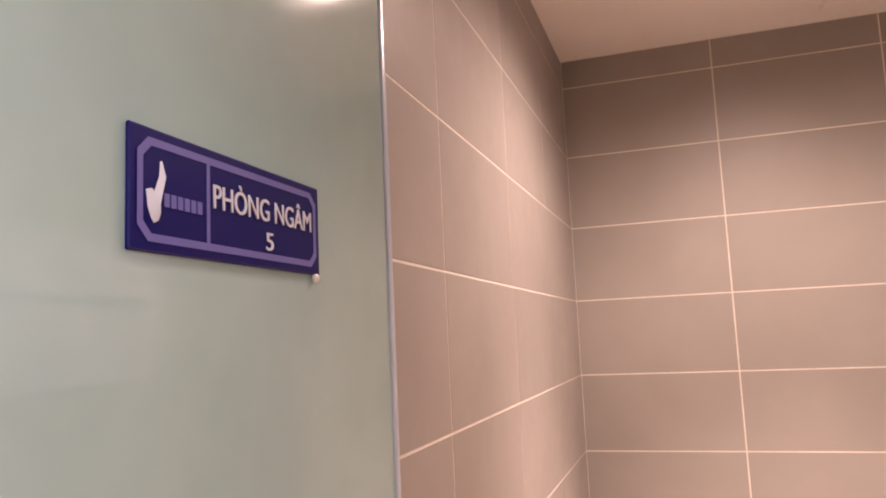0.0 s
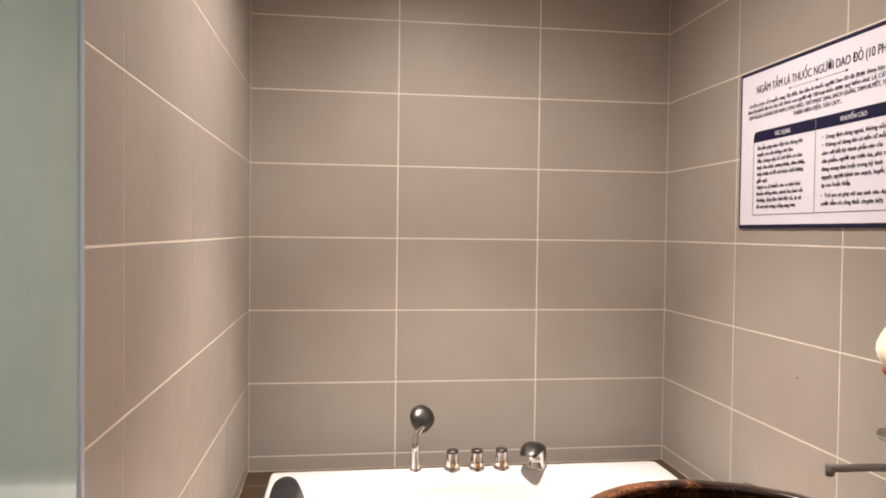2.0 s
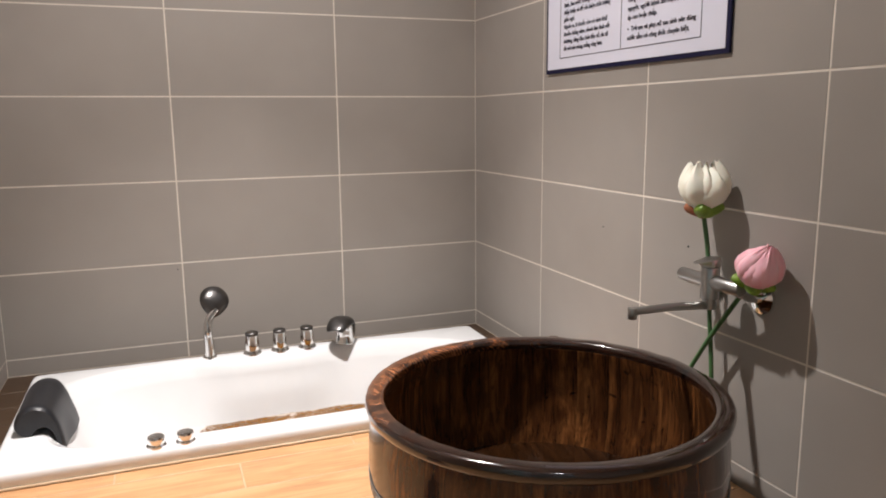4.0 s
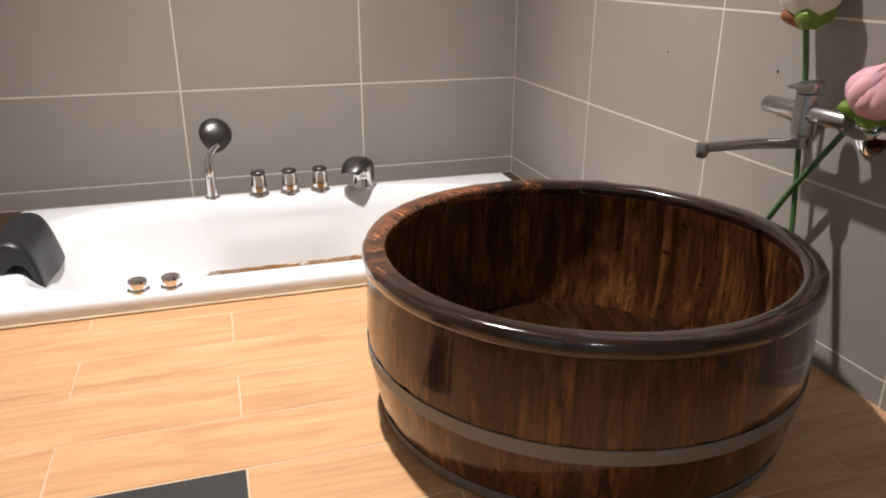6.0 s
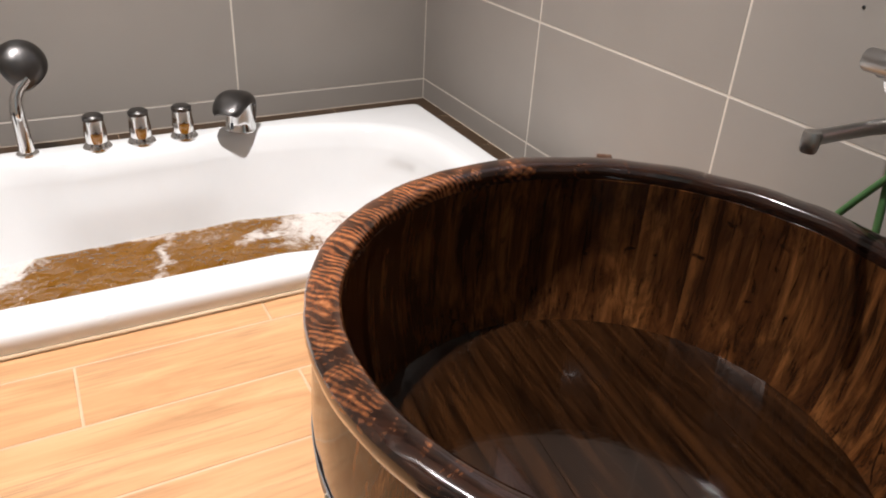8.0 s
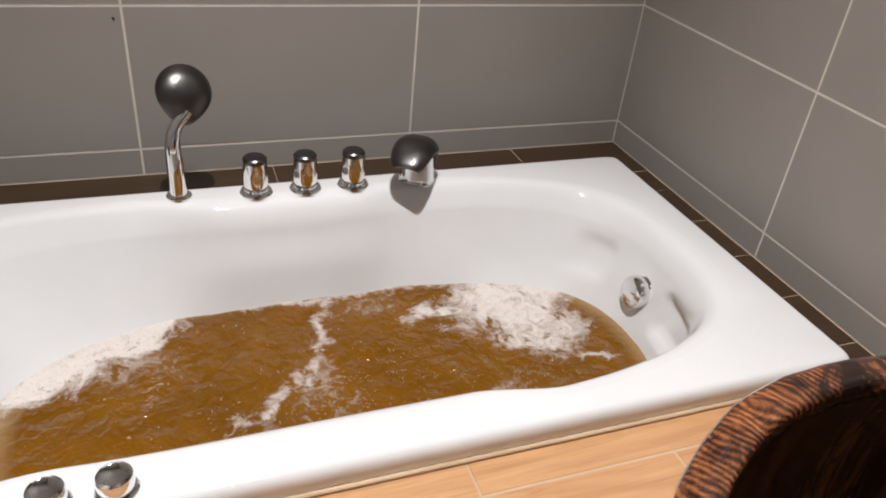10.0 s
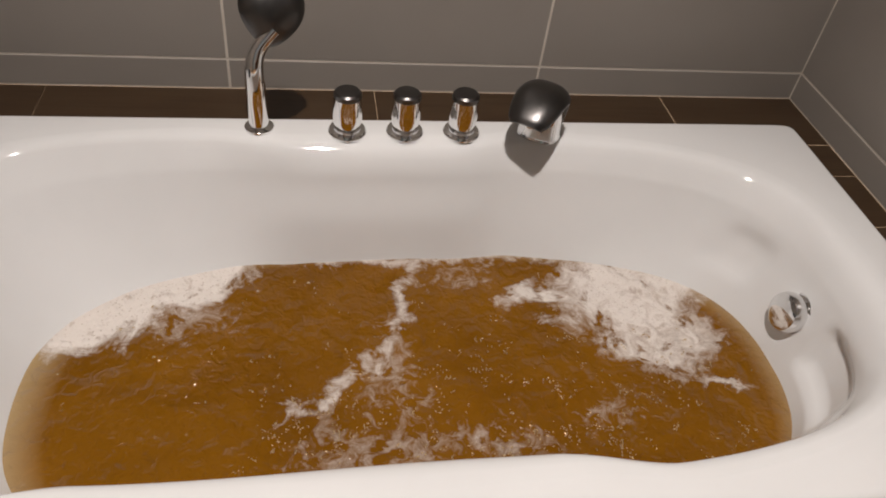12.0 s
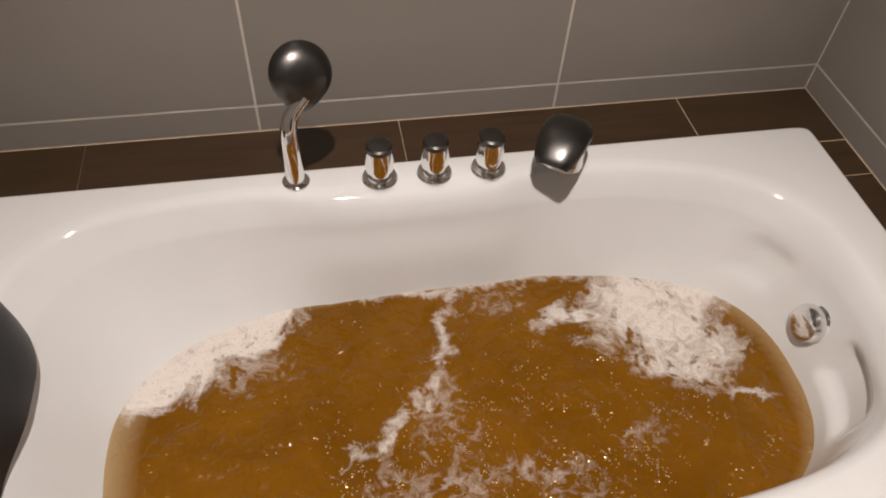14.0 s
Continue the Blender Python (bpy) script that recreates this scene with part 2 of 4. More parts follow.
    deep = k.ramp(murk, [(0.3, (0.145, 0.058, 0.0020)), (0.7, (0.205, 0.086, 0.0042))])
    away = k.node("ShaderNodeVectorMath")
    away.operation = "SUBTRACT"
    k.link(v, away.inputs[0])
    away.inputs[1].default_value = (0.530, 2.872, 0.0)
    sep = k.node("ShaderNodeSeparateXYZ")
    k.link(away.outputs[0], sep.inputs[0])
    along = k.maths("POWER", k.maths("ABSOLUTE", k.maths("DIVIDE", sep.outputs[0], 0.655)), 2.7)
    across = k.maths("POWER", k.maths("ABSOLUTE", k.maths("DIVIDE", sep.outputs[1], 0.335)), 2.7)
    shallow = k.ramp(k.maths("MULTIPLY", k.maths("ADD", along, across), 0.5), [(0.42, (1, 1, 1)), (0.55, (0, 0, 0))])
    c = k.mix(shallow, (0.40, 0.29, 0.15), deep)
    k.colour(k.mix(foam, c, (0.74, 0.69, 0.64)))
    k.rough(foam, 0.05, 0.6)
    k.bump(k.maths("ADD", k.maths("ADD", k.noise(v, 20, 1, 0.5, 0.4), k.maths("MULTIPLY", k.noise(v, 62, 1, 0.5, 0.6), 0.36)), k.maths("MULTIPLY", foam, 0.2)), 1.0, 0.018)
    return k.m


TILE = make_tile()
GROUT = make_grout("light_grout", (0.64, 0.59, 0.52), (0.76, 0.71, 0.64))
FLOOR_GROUT = make_grout("floor_grout", (0.48, 0.35, 0.22), (0.60, 0.46, 0.31))
PLANK, STAVE, RIM = make_plank(), make_stave(), make_rim()
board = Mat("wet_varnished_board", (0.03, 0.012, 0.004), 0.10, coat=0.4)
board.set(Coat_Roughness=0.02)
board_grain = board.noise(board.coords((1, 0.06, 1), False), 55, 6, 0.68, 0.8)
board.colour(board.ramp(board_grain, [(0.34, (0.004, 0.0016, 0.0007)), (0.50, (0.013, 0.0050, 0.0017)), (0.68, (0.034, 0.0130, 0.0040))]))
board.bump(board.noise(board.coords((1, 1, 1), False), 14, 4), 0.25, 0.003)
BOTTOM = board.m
DECK = make_plank("dark_wood_look_tile", 0.095)
CHROME = make_metal("chrome", (0.80, 0.80, 0.80), 0.05)
# chrome parts facing up: the dark ceiling they mirror is put into the colour
DARK_CHROME = make_metal("darkened_chrome", (0.125, 0.122, 0.120), 0.32)
STEEL = make_metal("brushed_steel", (0.44, 0.435, 0.425), 0.30, 0.12)
HOOP = make_metal("dull_steel_band", (0.17, 0.178, 0.185), 0.42, 0.1)
HOOP.node_tree.nodes["Principled BSDF"].inputs["Metallic"].default_value = 0.3
ACRYLIC = make_acrylic()
CEILING = make_plaster("ceiling_paint", (0.78, 0.76, 0.74), (0.82, 0.80, 0.78))
PLASTER = make_plaster("entrance_paint", (0.52, 0.52, 0.51), (0.60, 0.60, 0.59))
GLASS = make_glass_door()
WATER = make_water()
EDGE = Mat("edge_strip_plastic", (0.55, 0.63, 0.74), 0.25).m
DRAIN = make_plaster("dark_drain_slab", (0.022, 0.021, 0.020), (0.032, 0.030, 0.028))
RUBBER = Mat("black_foam_rubber", (0.010, 0.011, 0.014), 0.42).m
NAVY = Mat("navy_print", (0.010, 0.010, 0.040), 0.6, spec=0.2).m
NAVY_SIGN = Mat("navy_enamel", (0.005, 0.005, 0.115), 0.4, spec=0.15).m
LILAC = Mat("lilac_print", (0.155, 0.145, 0.44), 0.35).m
PAPER = Mat("white_poster_sheet", (0.71, 0.72, 0.83), 0.45).m
INK = Mat("black_ink", (0.018, 0.016, 0.035), 0.5).m
WHITE_INK = Mat("white_ink", (0.72, 0.72, 0.80), 0.4).m
# golden metal: the water's sparkle is put into the bubbles' colour
GLINT_BUBBLE = Mat("golden_glint_bubble", (0.98, 0.74, 0.40), 0.12, 0.85, coat=1.0, spec=1.0).m
LENS = Mat("lamp_lens", (1, 0.9, 0.8), 0.3).m
LENS.node_tree.nodes["Principled BSDF"].inputs["Emission Color"].default_value = (1.0, 0.84, 0.64, 1)
LENS.node_tree.nodes["Principled BSDF"].inputs["Emission Strength"].default_value = 6
WHITE_PLASTIC = Mat("white_lacquer", (0.75, 0.74, 0.72), 0.35).m


def petal_material(name, tip, base):
    k = Mat(name, tip, 0.5)
    k.set(Subsurface_Weight=0.15, Subsurface_Radius=(0.02, 0.01, 0.01), Subsurface_Scale=0.2)
    v = k.coords((1, 1, 0.2), False)
    k.colour(k.ramp(k.noise(v, 60, 3), [(0.3, base), (0.7, tip)]))
    k.bump(k.noise(v, 140, 3), 0.2, 0.001)
    return k.m


PINK = petal_material("pink_silk", (0.97, 0.57, 0.63), (0.95, 0.42, 0.50))
CREAM = petal_material("cream_silk", (0.90, 0.87, 0.76), (0.87, 0.83, 0.68))
SEPAL = petal_material("green_sepal", (0.22, 0.34, 0.03), (0.13, 0.24, 0.02))
RED_SEPAL = petal_material("red_sepal", (0.30, 0.07, 0.04), (0.22, 0.10, 0.03))
STEM = petal_material("green_stem", (0.075, 0.170, 0.055), (0.050, 0.125, 0.040))


# ---- building helpers ----
def mesh_of(name, bm, material, smooth=False):
    bmesh.ops.recalc_face_normals(bm, faces=bm.faces)
    me = bpy.data.meshes.new(name)
    bm.to_mesh(me)
    bm.free()
    me.materials.append(material)
    if smooth:
        for p in me.polygons:
            p.use_smooth = True
        me.set_sharp_from_angle(angle=radians(38))
    return me


def part(name, bm, material, parent=None, label="", smooth=False):
    ob = new(name, mesh_of(name, bm, material, smooth))
    if parent:
        ob.parent = parent
    return tagged(ob, label)


def thing(name, at, label, category, group="", kind=""):
    ob = new(name)
    ob.matrix_world = at if isinstance(at, Matrix) else Matrix.Translation(at)
    ob.empty_display_size = 0.05
    return tagged(ob, label, category, group, kind)


def add_box(bm, lo, hi, bevel=0.0, segments=2):
    r = bmesh.ops.create_cube(bm, size=1)
    for v in r["verts"]:
        v.co = Vector([(lo[i] + hi[i]) / 2 + v.co[i] * (hi[i] - lo[i]) for i in range(3)])
    if bevel:
        es = {e for v in r["verts"] for e in v.link_edges}
        bmesh.ops.bevel(bm, geom=list(es), offset=bevel, segments=segments, profile=0.5, affect="EDGES")


def box(lo, hi, bevel=0.0, segments=2):
    bm = bmesh.new()
    add_box(bm, lo, hi, bevel, segments)
    return bm


def add_rings(bm, rings, closed=True, cap_start=False, cap_end=False):
    rows = [[bm.verts.new(p) for p in ring] for ring in rings]
    for a, b in zip(rows, rows[1:]):
        n = len(a)
        for i in range(n if closed else n - 1):
            j = (i + 1) % n
            bm.faces.new((a[i], a[j], b[j], b[i]))
    if cap_start:
        bm.faces.new(rows[0])
    if cap_end:
        bm.faces.new(rows[-1])
    return rows


def lathe(profile, n=32, centre=(0, 0, 0), cap_start=False, cap_end=False, oval=1.0):
    """A body of revolution about z from (radius, z) pairs."""
    bm = bmesh.new()
    c = Vector(centre)
    add_rings(bm, [[c + Vector((r * math.cos(a), r * oval * math.sin(a), z)) for a in (2 * math.pi * i / n for i in range(n))] for r, z in profile],
              True, cap_start, cap_end)
    return bm


def tube(bm, points, radii, n=14, squash=1.0):
    """A tube along points; radii as one number or one for each point."""
    pts = [Vector(p) for p in points]
    rad = radii if isinstance(radii, (list, tuple)) else [radii] * len(pts)
    up, rings = None, []
    for i, p in enumerate(pts):
        d = (pts[min(i + 1, len(pts) - 1)] - pts[max(i - 1, 0)]).normalized()
        if up is None:
            up = d.orthogonal().normalized()
        up = (up - d * up.dot(d)).normalized()
        side = d.cross(up)
        rings.append([p + (up * math.cos(a) + side * math.sin(a) * squash) * rad[i] for a in (2 * math.pi * k / n for k in range(n))])
    add_rings(bm, rings, True, True, True)


def curve_points(points, n=8):
    """A smooth line through points."""
    p = [Vector(q) for q in points]
    p = [p[0] * 2 - p[1]] + p + [p[-1] * 2 - p[-2]]
    out = []
    for i in range(1, len(p) - 2):
        for k in range(n):
            t = k / n
            out.append(0.5 * (2 * p[i] + (p[i + 1] - p[i - 1]) * t + (2 * p[i - 1] - 5 * p[i] + 4 * p[i + 1] - p[i + 2]) * t * t
                              + (3 * p[i] - p[i - 1] - 3 * p[i + 1] + p[i + 2]) * t ** 3))
    return out + [p[-2]]


def lettering(text, size, at, material, parent, width=None, centre=False, name="lettering"):
    """Flat raised letters; at: the pose of the line's start (or middle)."""
    c = bpy.data.curves.new("line", "FONT")
    c.body, c.size, c.extrude = text, size, 0.0006
    c.align_x = "CENTER" if centre else "LEFT"
    o = new("line", c)
    me = bpy.data.meshes.new_from_object(o.evaluated_get(bpy.context.evaluated_depsgraph_get()))
    bpy.data.objects.remove(o)
    bpy.data.curves.remove(c)
    if width:
        xs = [v.co.x for v in me.vertices]
        k = width / max(1e-6, max(xs) - min(xs))
        me.transform(Matrix.Diagonal((k, 1, 1, 1)))
    me.materials.clear()
    me.materials.append(material)
    ob = new(name, me)
    ob.parent = parent
    ob.matrix_local = at
    return ob


SLABS = {}


def slab_mesh(name, w, d, t, material, chamfer=0.0012):
    """A flat piece, w by d, lying on z = 0, with eased upper edges; one mesh for each size."""
    key = (name, round(w, 3), round(d, 3), round(t, 4))
    if key not in SLABS:
        a, b, c = w / 2, d / 2, chamfer
        v = [(x * a, y * b, z) for z in (0.0, t - c) for x, y in ((-1, -1), (1, -1), (1, 1), (-1, 1))]
        v += [(x * (a - c), y * (b - c), t) for x, y in ((-1, -1), (1, -1), (1, 1), (-1, 1))]
        f = [(8, 9, 10, 11)]
        for k in (0, 4):
            f += [(k + i, k + (i + 1) % 4, k + 4 + (i + 1) % 4, k + 4 + i) for i in range(4)]
        me = bpy.data.meshes.new(name)
        me.from_pydata(v, [], f)
        me.materials.append(material)
        SLABS[key] = me
    return SLABS[key]


def piece(name, mesh, m, parent):
    ob = new(name, mesh)
    ob.parent = parent
    ob.matrix_local = m
    return ob


# ---- structure ----
def solid(name, boxes, material, label, category):
    bm = bmesh.new()
    for lo, hi in boxes:
        add_box(bm, lo, hi)
    return tagged(part(name, bm, material), label, category, kind="structure")


T = 0.12
wall_far = solid("wall_north", [((XL - T, YF, -0.6), (XR + T, YF + T, ZC))], GROUT, "grey-brown tiled far wall with pale grout joints", "wall")
wall_left = solid("wall_west", [((XL - T, YN, -0.6), (XL, YF, ZC))], GROUT, "grey-brown tiled side wall behind the glass door", "wall")
wall_right = solid("wall_east", [((XR, YN, -0.6), (XR + T, YF, ZC))], GROUT, "grey-brown tiled side wall carrying poster and mixer", "wall")
DOOR_L, DOOR_R, DOOR_H = -0.412, 0.47, 2.22
solid("wall_south", [((-1.72, 0.0, -0.1), (DOOR_L, YN, ZC)), ((DOOR_R, 0.0, -0.1), (2.02, YN, ZC)), ((DOOR_L, 0.0, DOOR_H), (DOOR_R, YN, ZC))],
                  PLASTER, "plain painted entrance wall with a doorway", "wall")
solid("wall_corridor", [((-1.72, -1.82, -0.1), (-1.6, 0.0, ZC)), ((-1.6, -1.82, -0.1), (2.02, -1.7, ZC)), ((1.9, -1.7, -0.1), (2.02, -1.55, ZC)), ((1.9, -0.35, -0.1), (2.02, 0.0, ZC)),
                        ((1.9, -1.55, -0.1), (2.02, -0.35, 0.9)), ((1.9, -1.55, 2.2), (2.02, -0.35, ZC))],
      PLASTER, "plain painted corridor wall, unseen, with an opening for the added window", "wall")
solid("ceiling", [((XL - T, 0.0, ZC), (XR + T, YF + T, ZC + 0.1)), ((-1.72, -1.82, ZC), (2.02, 0.0, ZC + 0.1))], CEILING, "white painted flat ceiling", "ceiling")

# floor slab with the tub's pit left open
TUB_L, TUB_R, TUB_F, TUB_B = -0.400, 1.373, 2.497, 3.364
FZ = 0.012                                      # the trodden floor lies a little above the deck
floor = solid("floor", [((-1.6, -1.7, -0.12), (1.9, 0.0, -0.0012)), ((XL, 0.0, -0.12), (XR, TUB_F + 0.03, FZ - 0.0012)), ((XL, TUB_B - 0.03, -0.12), (XR, YF, -0.0012)),
                        ((XL, TUB_F + 0.03, -0.12), (TUB_L + 0.03, TUB_B - 0.03, -0.0012)), ((TUB_R - 0.03, TUB_F + 0.03, -0.12), (XR, TUB_B - 0.03, -0.0012)),
                        ((XL, TUB_F - 0.1, -0.6), (XR, YF, -0.55)), ((XL, TUB_F - 0.1, -0.55), (XR, TUB_F - 0.02, -0.12))],
              FLOOR_GROUT, "wood-look plank tile floor around a sunken tub", "floor")

# ---- bathtub ----
CX, CY = (TUB_L + TUB_R) / 2, (TUB_F + TUB_B) / 2
RIM_Z, WATER_Z = 0.060, -0.17


def super_radius(a, b, n, c, s):
    return (abs(c / a) ** n + abs(s / b) ** n) ** (-1.0 / n)


def smooth(x, a, b):
    t = min(1.0, max(0.0, (x - a) / (b - a)))
    return t * t * (3 - 2 * t)


def hump(x, a, b, e):
    return smooth(x, a - e, a + e) * (1 - smooth(x, b - e, b + e))


def basin_edge(th):
    """The basin's upper outline, with the slim arm rest swelling in from the front."""
    c, s = math.cos(th), math.sin(th)
    right = smooth(c, -0.35, 0.35)
    a, n = 0.775 + (0.787 - 0.775) * right, 4.6 + (3.1 - 4.6) * right
    r = super_radius(a, 0.372, n, c, s)
    x, y = r * c, r * s
    if s < 0:
        y += 0.030 * hump(x + CX, -0.05, 0.74, 0.09)
    else:
        y -= 0.026 * hump(x + CX, 0.22, 0.68, 0.09)
    return Vector((CX + x, CY + y, 0))


def water_edge(th):
    c, s = math.cos(th), math.sin(th)
    r = super_radius(0.665, 0.318, 2.7, c, s)
    return Vector((0.520 + r * c, 2.883 + r * s, 0))


def tub_mesh():
    corner = math.atan2(TUB_B - CY, TUB_R - CX)
    angles = {round(2 * math.pi * i / 440, 5) for i in range(440)}
    for q in (corner, math.pi - corner, math.pi + corner, 2 * math.pi - corner):
        angles |= {round(q + d * 0.004, 5) for d in range(-9, 10)}
    angles = sorted(angles)
    A, B = (TUB_R - TUB_L) / 2, (TUB_B - TUB_F) / 2

    def outer(th, inset, z):
        c, s = math.cos(th), math.sin(th)
        r = super_radius(A - inset, B - inset, 60, c, s)
        return Vector((CX + r * c, CY + r * s, z))

    rings = [[outer(t, d, z) for t in angles] for d, z in ((0.010, -0.02), (0.010, 0.018), (0.003, 0.018), (0.0, 0.022), (0.0, RIM_Z - 0.016), (0.0018, RIM_Z - 0.009), (0.0055, RIM_Z - 0.004), (0.010, RIM_Z - 0.001), (0.015, RIM_Z))]
    edge, low = [basin_edge(t) for t in angles], [water_edge(t) for t in angles]
    mid = Vector((CX, CY, 0))
    for k, z in ((-0.030, RIM_Z), (-0.010, RIM_Z - 0.001), (0.0, RIM_Z - 0.004), (0.012, RIM_Z - 0.011), (0.022, RIM_Z - 0.024)):
        rings.append([e + (mid - e).normalized() * k + Vector((0, 0, z)) for e in edge])
    for z in [0.012 - 0.012 * q for q in range(17)] + [-0.22]:
        f = (RIM_Z - z) / (RIM_Z - WATER_Z)
        ring = []
        for e, w in zip(edge, low):
            start = e + (mid - e).normalized() * 0.026
            p = start.lerp(w, f ** 1.15)
            back = max(0.0, (p.y - 3.05) / 0.25)
            # the shallow elbow hollows pressed into the long back wall
            p.y -= 0.016 * min(1.0, back) * hump(p.x, 0.24, 0.66, 0.07) * hump(z, -0.30, -0.045, 0.05)
            if p.x > 1.0:
                p.x += 0.020 * hump(p.y, 2.71, 2.85, 0.014) * hump(z, -0.12, -0.03, 0.014) + 0.014 * hump(p.y, 3.05, 3.13, 0.022) * hump(z, -0.11, -0.03, 0.018)
            ring.append(p + Vector((0, 0, z)))
        rings.append(ring)
    for k, z in ((0.86, -0.32), (0.76, -0.40), (0.6, -0.42)):
        rings.append([Vector((0.520 + (w.x - 0.520) * k, 2.883 + (w.y - 2.883) * k, z)) for w in low])
    rim_bm, basin_bm = bmesh.new(), bmesh.new()
    add_rings(rim_bm, rings[:10], True)
    add_rings(basin_bm, rings[9:], True, False, True)
    return rim_bm, basin_bm


tub = thing("bathtub", (CX, CY, 0), "white acrylic sunken whirlpool bathtub set in wood-look tiles", "bathtub")
for name, bm, lab in zip(("rim", "basin"), tub_mesh(), ("flat white rim", "moulded white basin")):
    ob = part(name, bm, ACRYLIC, tub, lab, True)
    ob.matrix_parent_inverse = tub.matrix_world.inverted()

water_bm = bmesh.new()
ths = [2 * math.pi * i / 96 for i in range(96)]
rings = []
for k in (1.012, 0.96, 0.9, 0.8, 0.7, 0.6, 0.5, 0.4, 0.3, 0.2, 0.1, 0.03):
    ring = []
    for t in ths:
        p = Vector((0.520 + (water_edge(t).x - 0.520) * k, 2.883 + (water_edge(t).y - 2.883) * k, WATER_Z))
        p.z += 0.003 * noise.noise(p * 7.0) + 0.0015 * noise.noise(p * 23.0)
        ring.append(p)
    rings.append(ring)
add_rings(water_bm, rings, True, False, True)
tagged(part("bath_water", water_bm, WATER, None, "", True), "brown herbal bath water with drifting white foam", "water", kind="stuff")

# clumps of small bubbles, which also stand in for glints on the ripples
rnd = random.Random(4)
bub = bmesh.new()
clumps = [(rnd.gauss(x, sx), rnd.gauss(y, sy)) for x, y, sx, sy in ((0.35, 2.80, 0.10, 0.05), (0.66, 2.75, 0.16, 0.06), (0.5, 2.95, 0.28, 0.10), (0.90, 2.82, 0.14, 0.07)) for i in range(46)]
for x0, y0 in clumps:
    lean, spread = rnd.uniform(0, 3.14), rnd.uniform(0.006, 0.022)
    for i in range(rnd.randint(3, 9)):
        d, e = rnd.gauss(0, spread), rnd.gauss(0, spread * 0.35)
        x, y = x0 + d * math.cos(lean) - e * math.sin(lean), y0 + d * math.sin(lean) + e * math.cos(lean)
        if abs((x - 0.520) / 0.60) ** 3 + abs((y - 2.883) / 0.27) ** 3 > 1:
            continue
        r = rnd.uniform(0.0007, 0.0020)
        bmesh.ops.create_icosphere(bub, subdivisions=1, radius=r, matrix=Matrix.Translation((x, y, WATER_Z + 0.0012)) @ Matrix.Rotation(rnd.uniform(0, 3.14), 4, "Z") @ Matrix.Diagonal((rnd.uniform(0.9, 2.4), 0.9, 0.8, 1)))
tagged(part("water_glint_bubbles", bub, GLINT_BUBBLE, None, "", True), "bubbles on the brown bath water, coloured gold for its glints", "bubbles", kind="stuff")


# ---- tub fittings ----
def tap_knob(x, y):
    k = thing("tap_knob", (x, y, RIM_Z), "fluted chrome tap knob standing on the tub rim", "tap knob", "row of tap knobs on the tub rim")
    part("flange", lathe([(0.0, 0.0), (0.036, 0.0), (0.0365, 0.004), (0.034, 0.008), (0.027, 0.010), (0.026, 0.014), (0.0, 0.014)], 32), CHROME, k, "", True)
    bm, rings = bmesh.new(), []
    for r, z in ((0.024, 0.013), (0.0265, 0.022), (0.0285, 0.038), (0.0285, 0.052), (0.0275, 0.066), (0.0262, 0.078)):
        depth = 0.0030 * hump(z, 0.022, 0.066, 0.012)
        rings.append([Vector((q * math.cos(a), q * math.sin(a), z)) for a, q in ((a, r - depth * (0.5 - 0.5 * math.cos(6 * a))) for a in (2 * math.pi * i / 48 for i in range(48)))])
    add_rings(bm, rings, True, True, True)
    part("grip", bm, CHROME, k, "", True)
    part("cap", lathe([(0.0255, 0.078), (0.0265, 0.082), (0.026, 0.087), (0.022, 0.0905), (0.0, 0.0915)], 32, (0, 0, 0), True), DARK_CHROME, k, "domed chrome cap, its dark reflection put in the colour", True)
    return k


knob = tap_knob(0.399, 3.312)
for x in (0.510, 0.622):
    copy_thing(knob, Matrix.Translation((x, 3.312, RIM_Z)))


def hand_shower(x, y):
    k = thing("hand_shower", (x, y, RIM_Z), "chrome hand shower standing upright in its rim holder", "hand shower")
    part("holder_ring", lathe([(0.0, 0.0), (0.027, 0.0), (0.027, 0.005), (0.022, 0.009), (0.016, 0.011), (0.0, 0.011)], 28), CHROME, k, "", True)
    bm = bmesh.new()
    tube(bm, curve_points([(0, 0, 0.01), (-0.001, 0.001, 0.08), (-0.001, 0.005, 0.126), (0.008, 0.015, 0.158), (0.036, 0.026, 0.190)], 6),
         [0.0185 - 0.0050 * smooth(i, 4, 26) for i in range(25)], 18)
    part("handle", bm, CHROME, k, "", True)
    head = bmesh.new()
    prof = [(0.0, 0.021), (0.020, 0.0195), (0.040, 0.014), (0.053, 0.005), (0.058, -0.003), (0.0565, -0.009), (0.050, -0.012), (0.0, -0.0125)]
    n = 40
    m = Matrix.Translation((0.034, 0.044, 0.226)) @ Euler((radians(58), radians(10), radians(8))).to_matrix().to_4x4()
    rings = []
    for r, z in prof[1:-1]:
        ring = []
        for i in range(n):
            a = 2 * math.pi * i / n
            c, s = math.cos(a), math.sin(a)
            stretch = 1.0 + 0.22 * max(0.0, -s) ** 3
            narrow = 1.0 - 0.12 * max(0.0, -s) ** 4
            ring.append(m @ Vector((r * c * narrow, r * s * stretch, z - 0.01 * max(0.0, -s) ** 2 * r / 0.05)))
        rings.append(ring)
    add_rings(head, rings, True, True, True)
    part("spray_head", head, DARK_CHROME, k, "rounded chrome spray head, its dark reflection put in the colour", True)
    return k


hand_shower(0.234, 3.322)


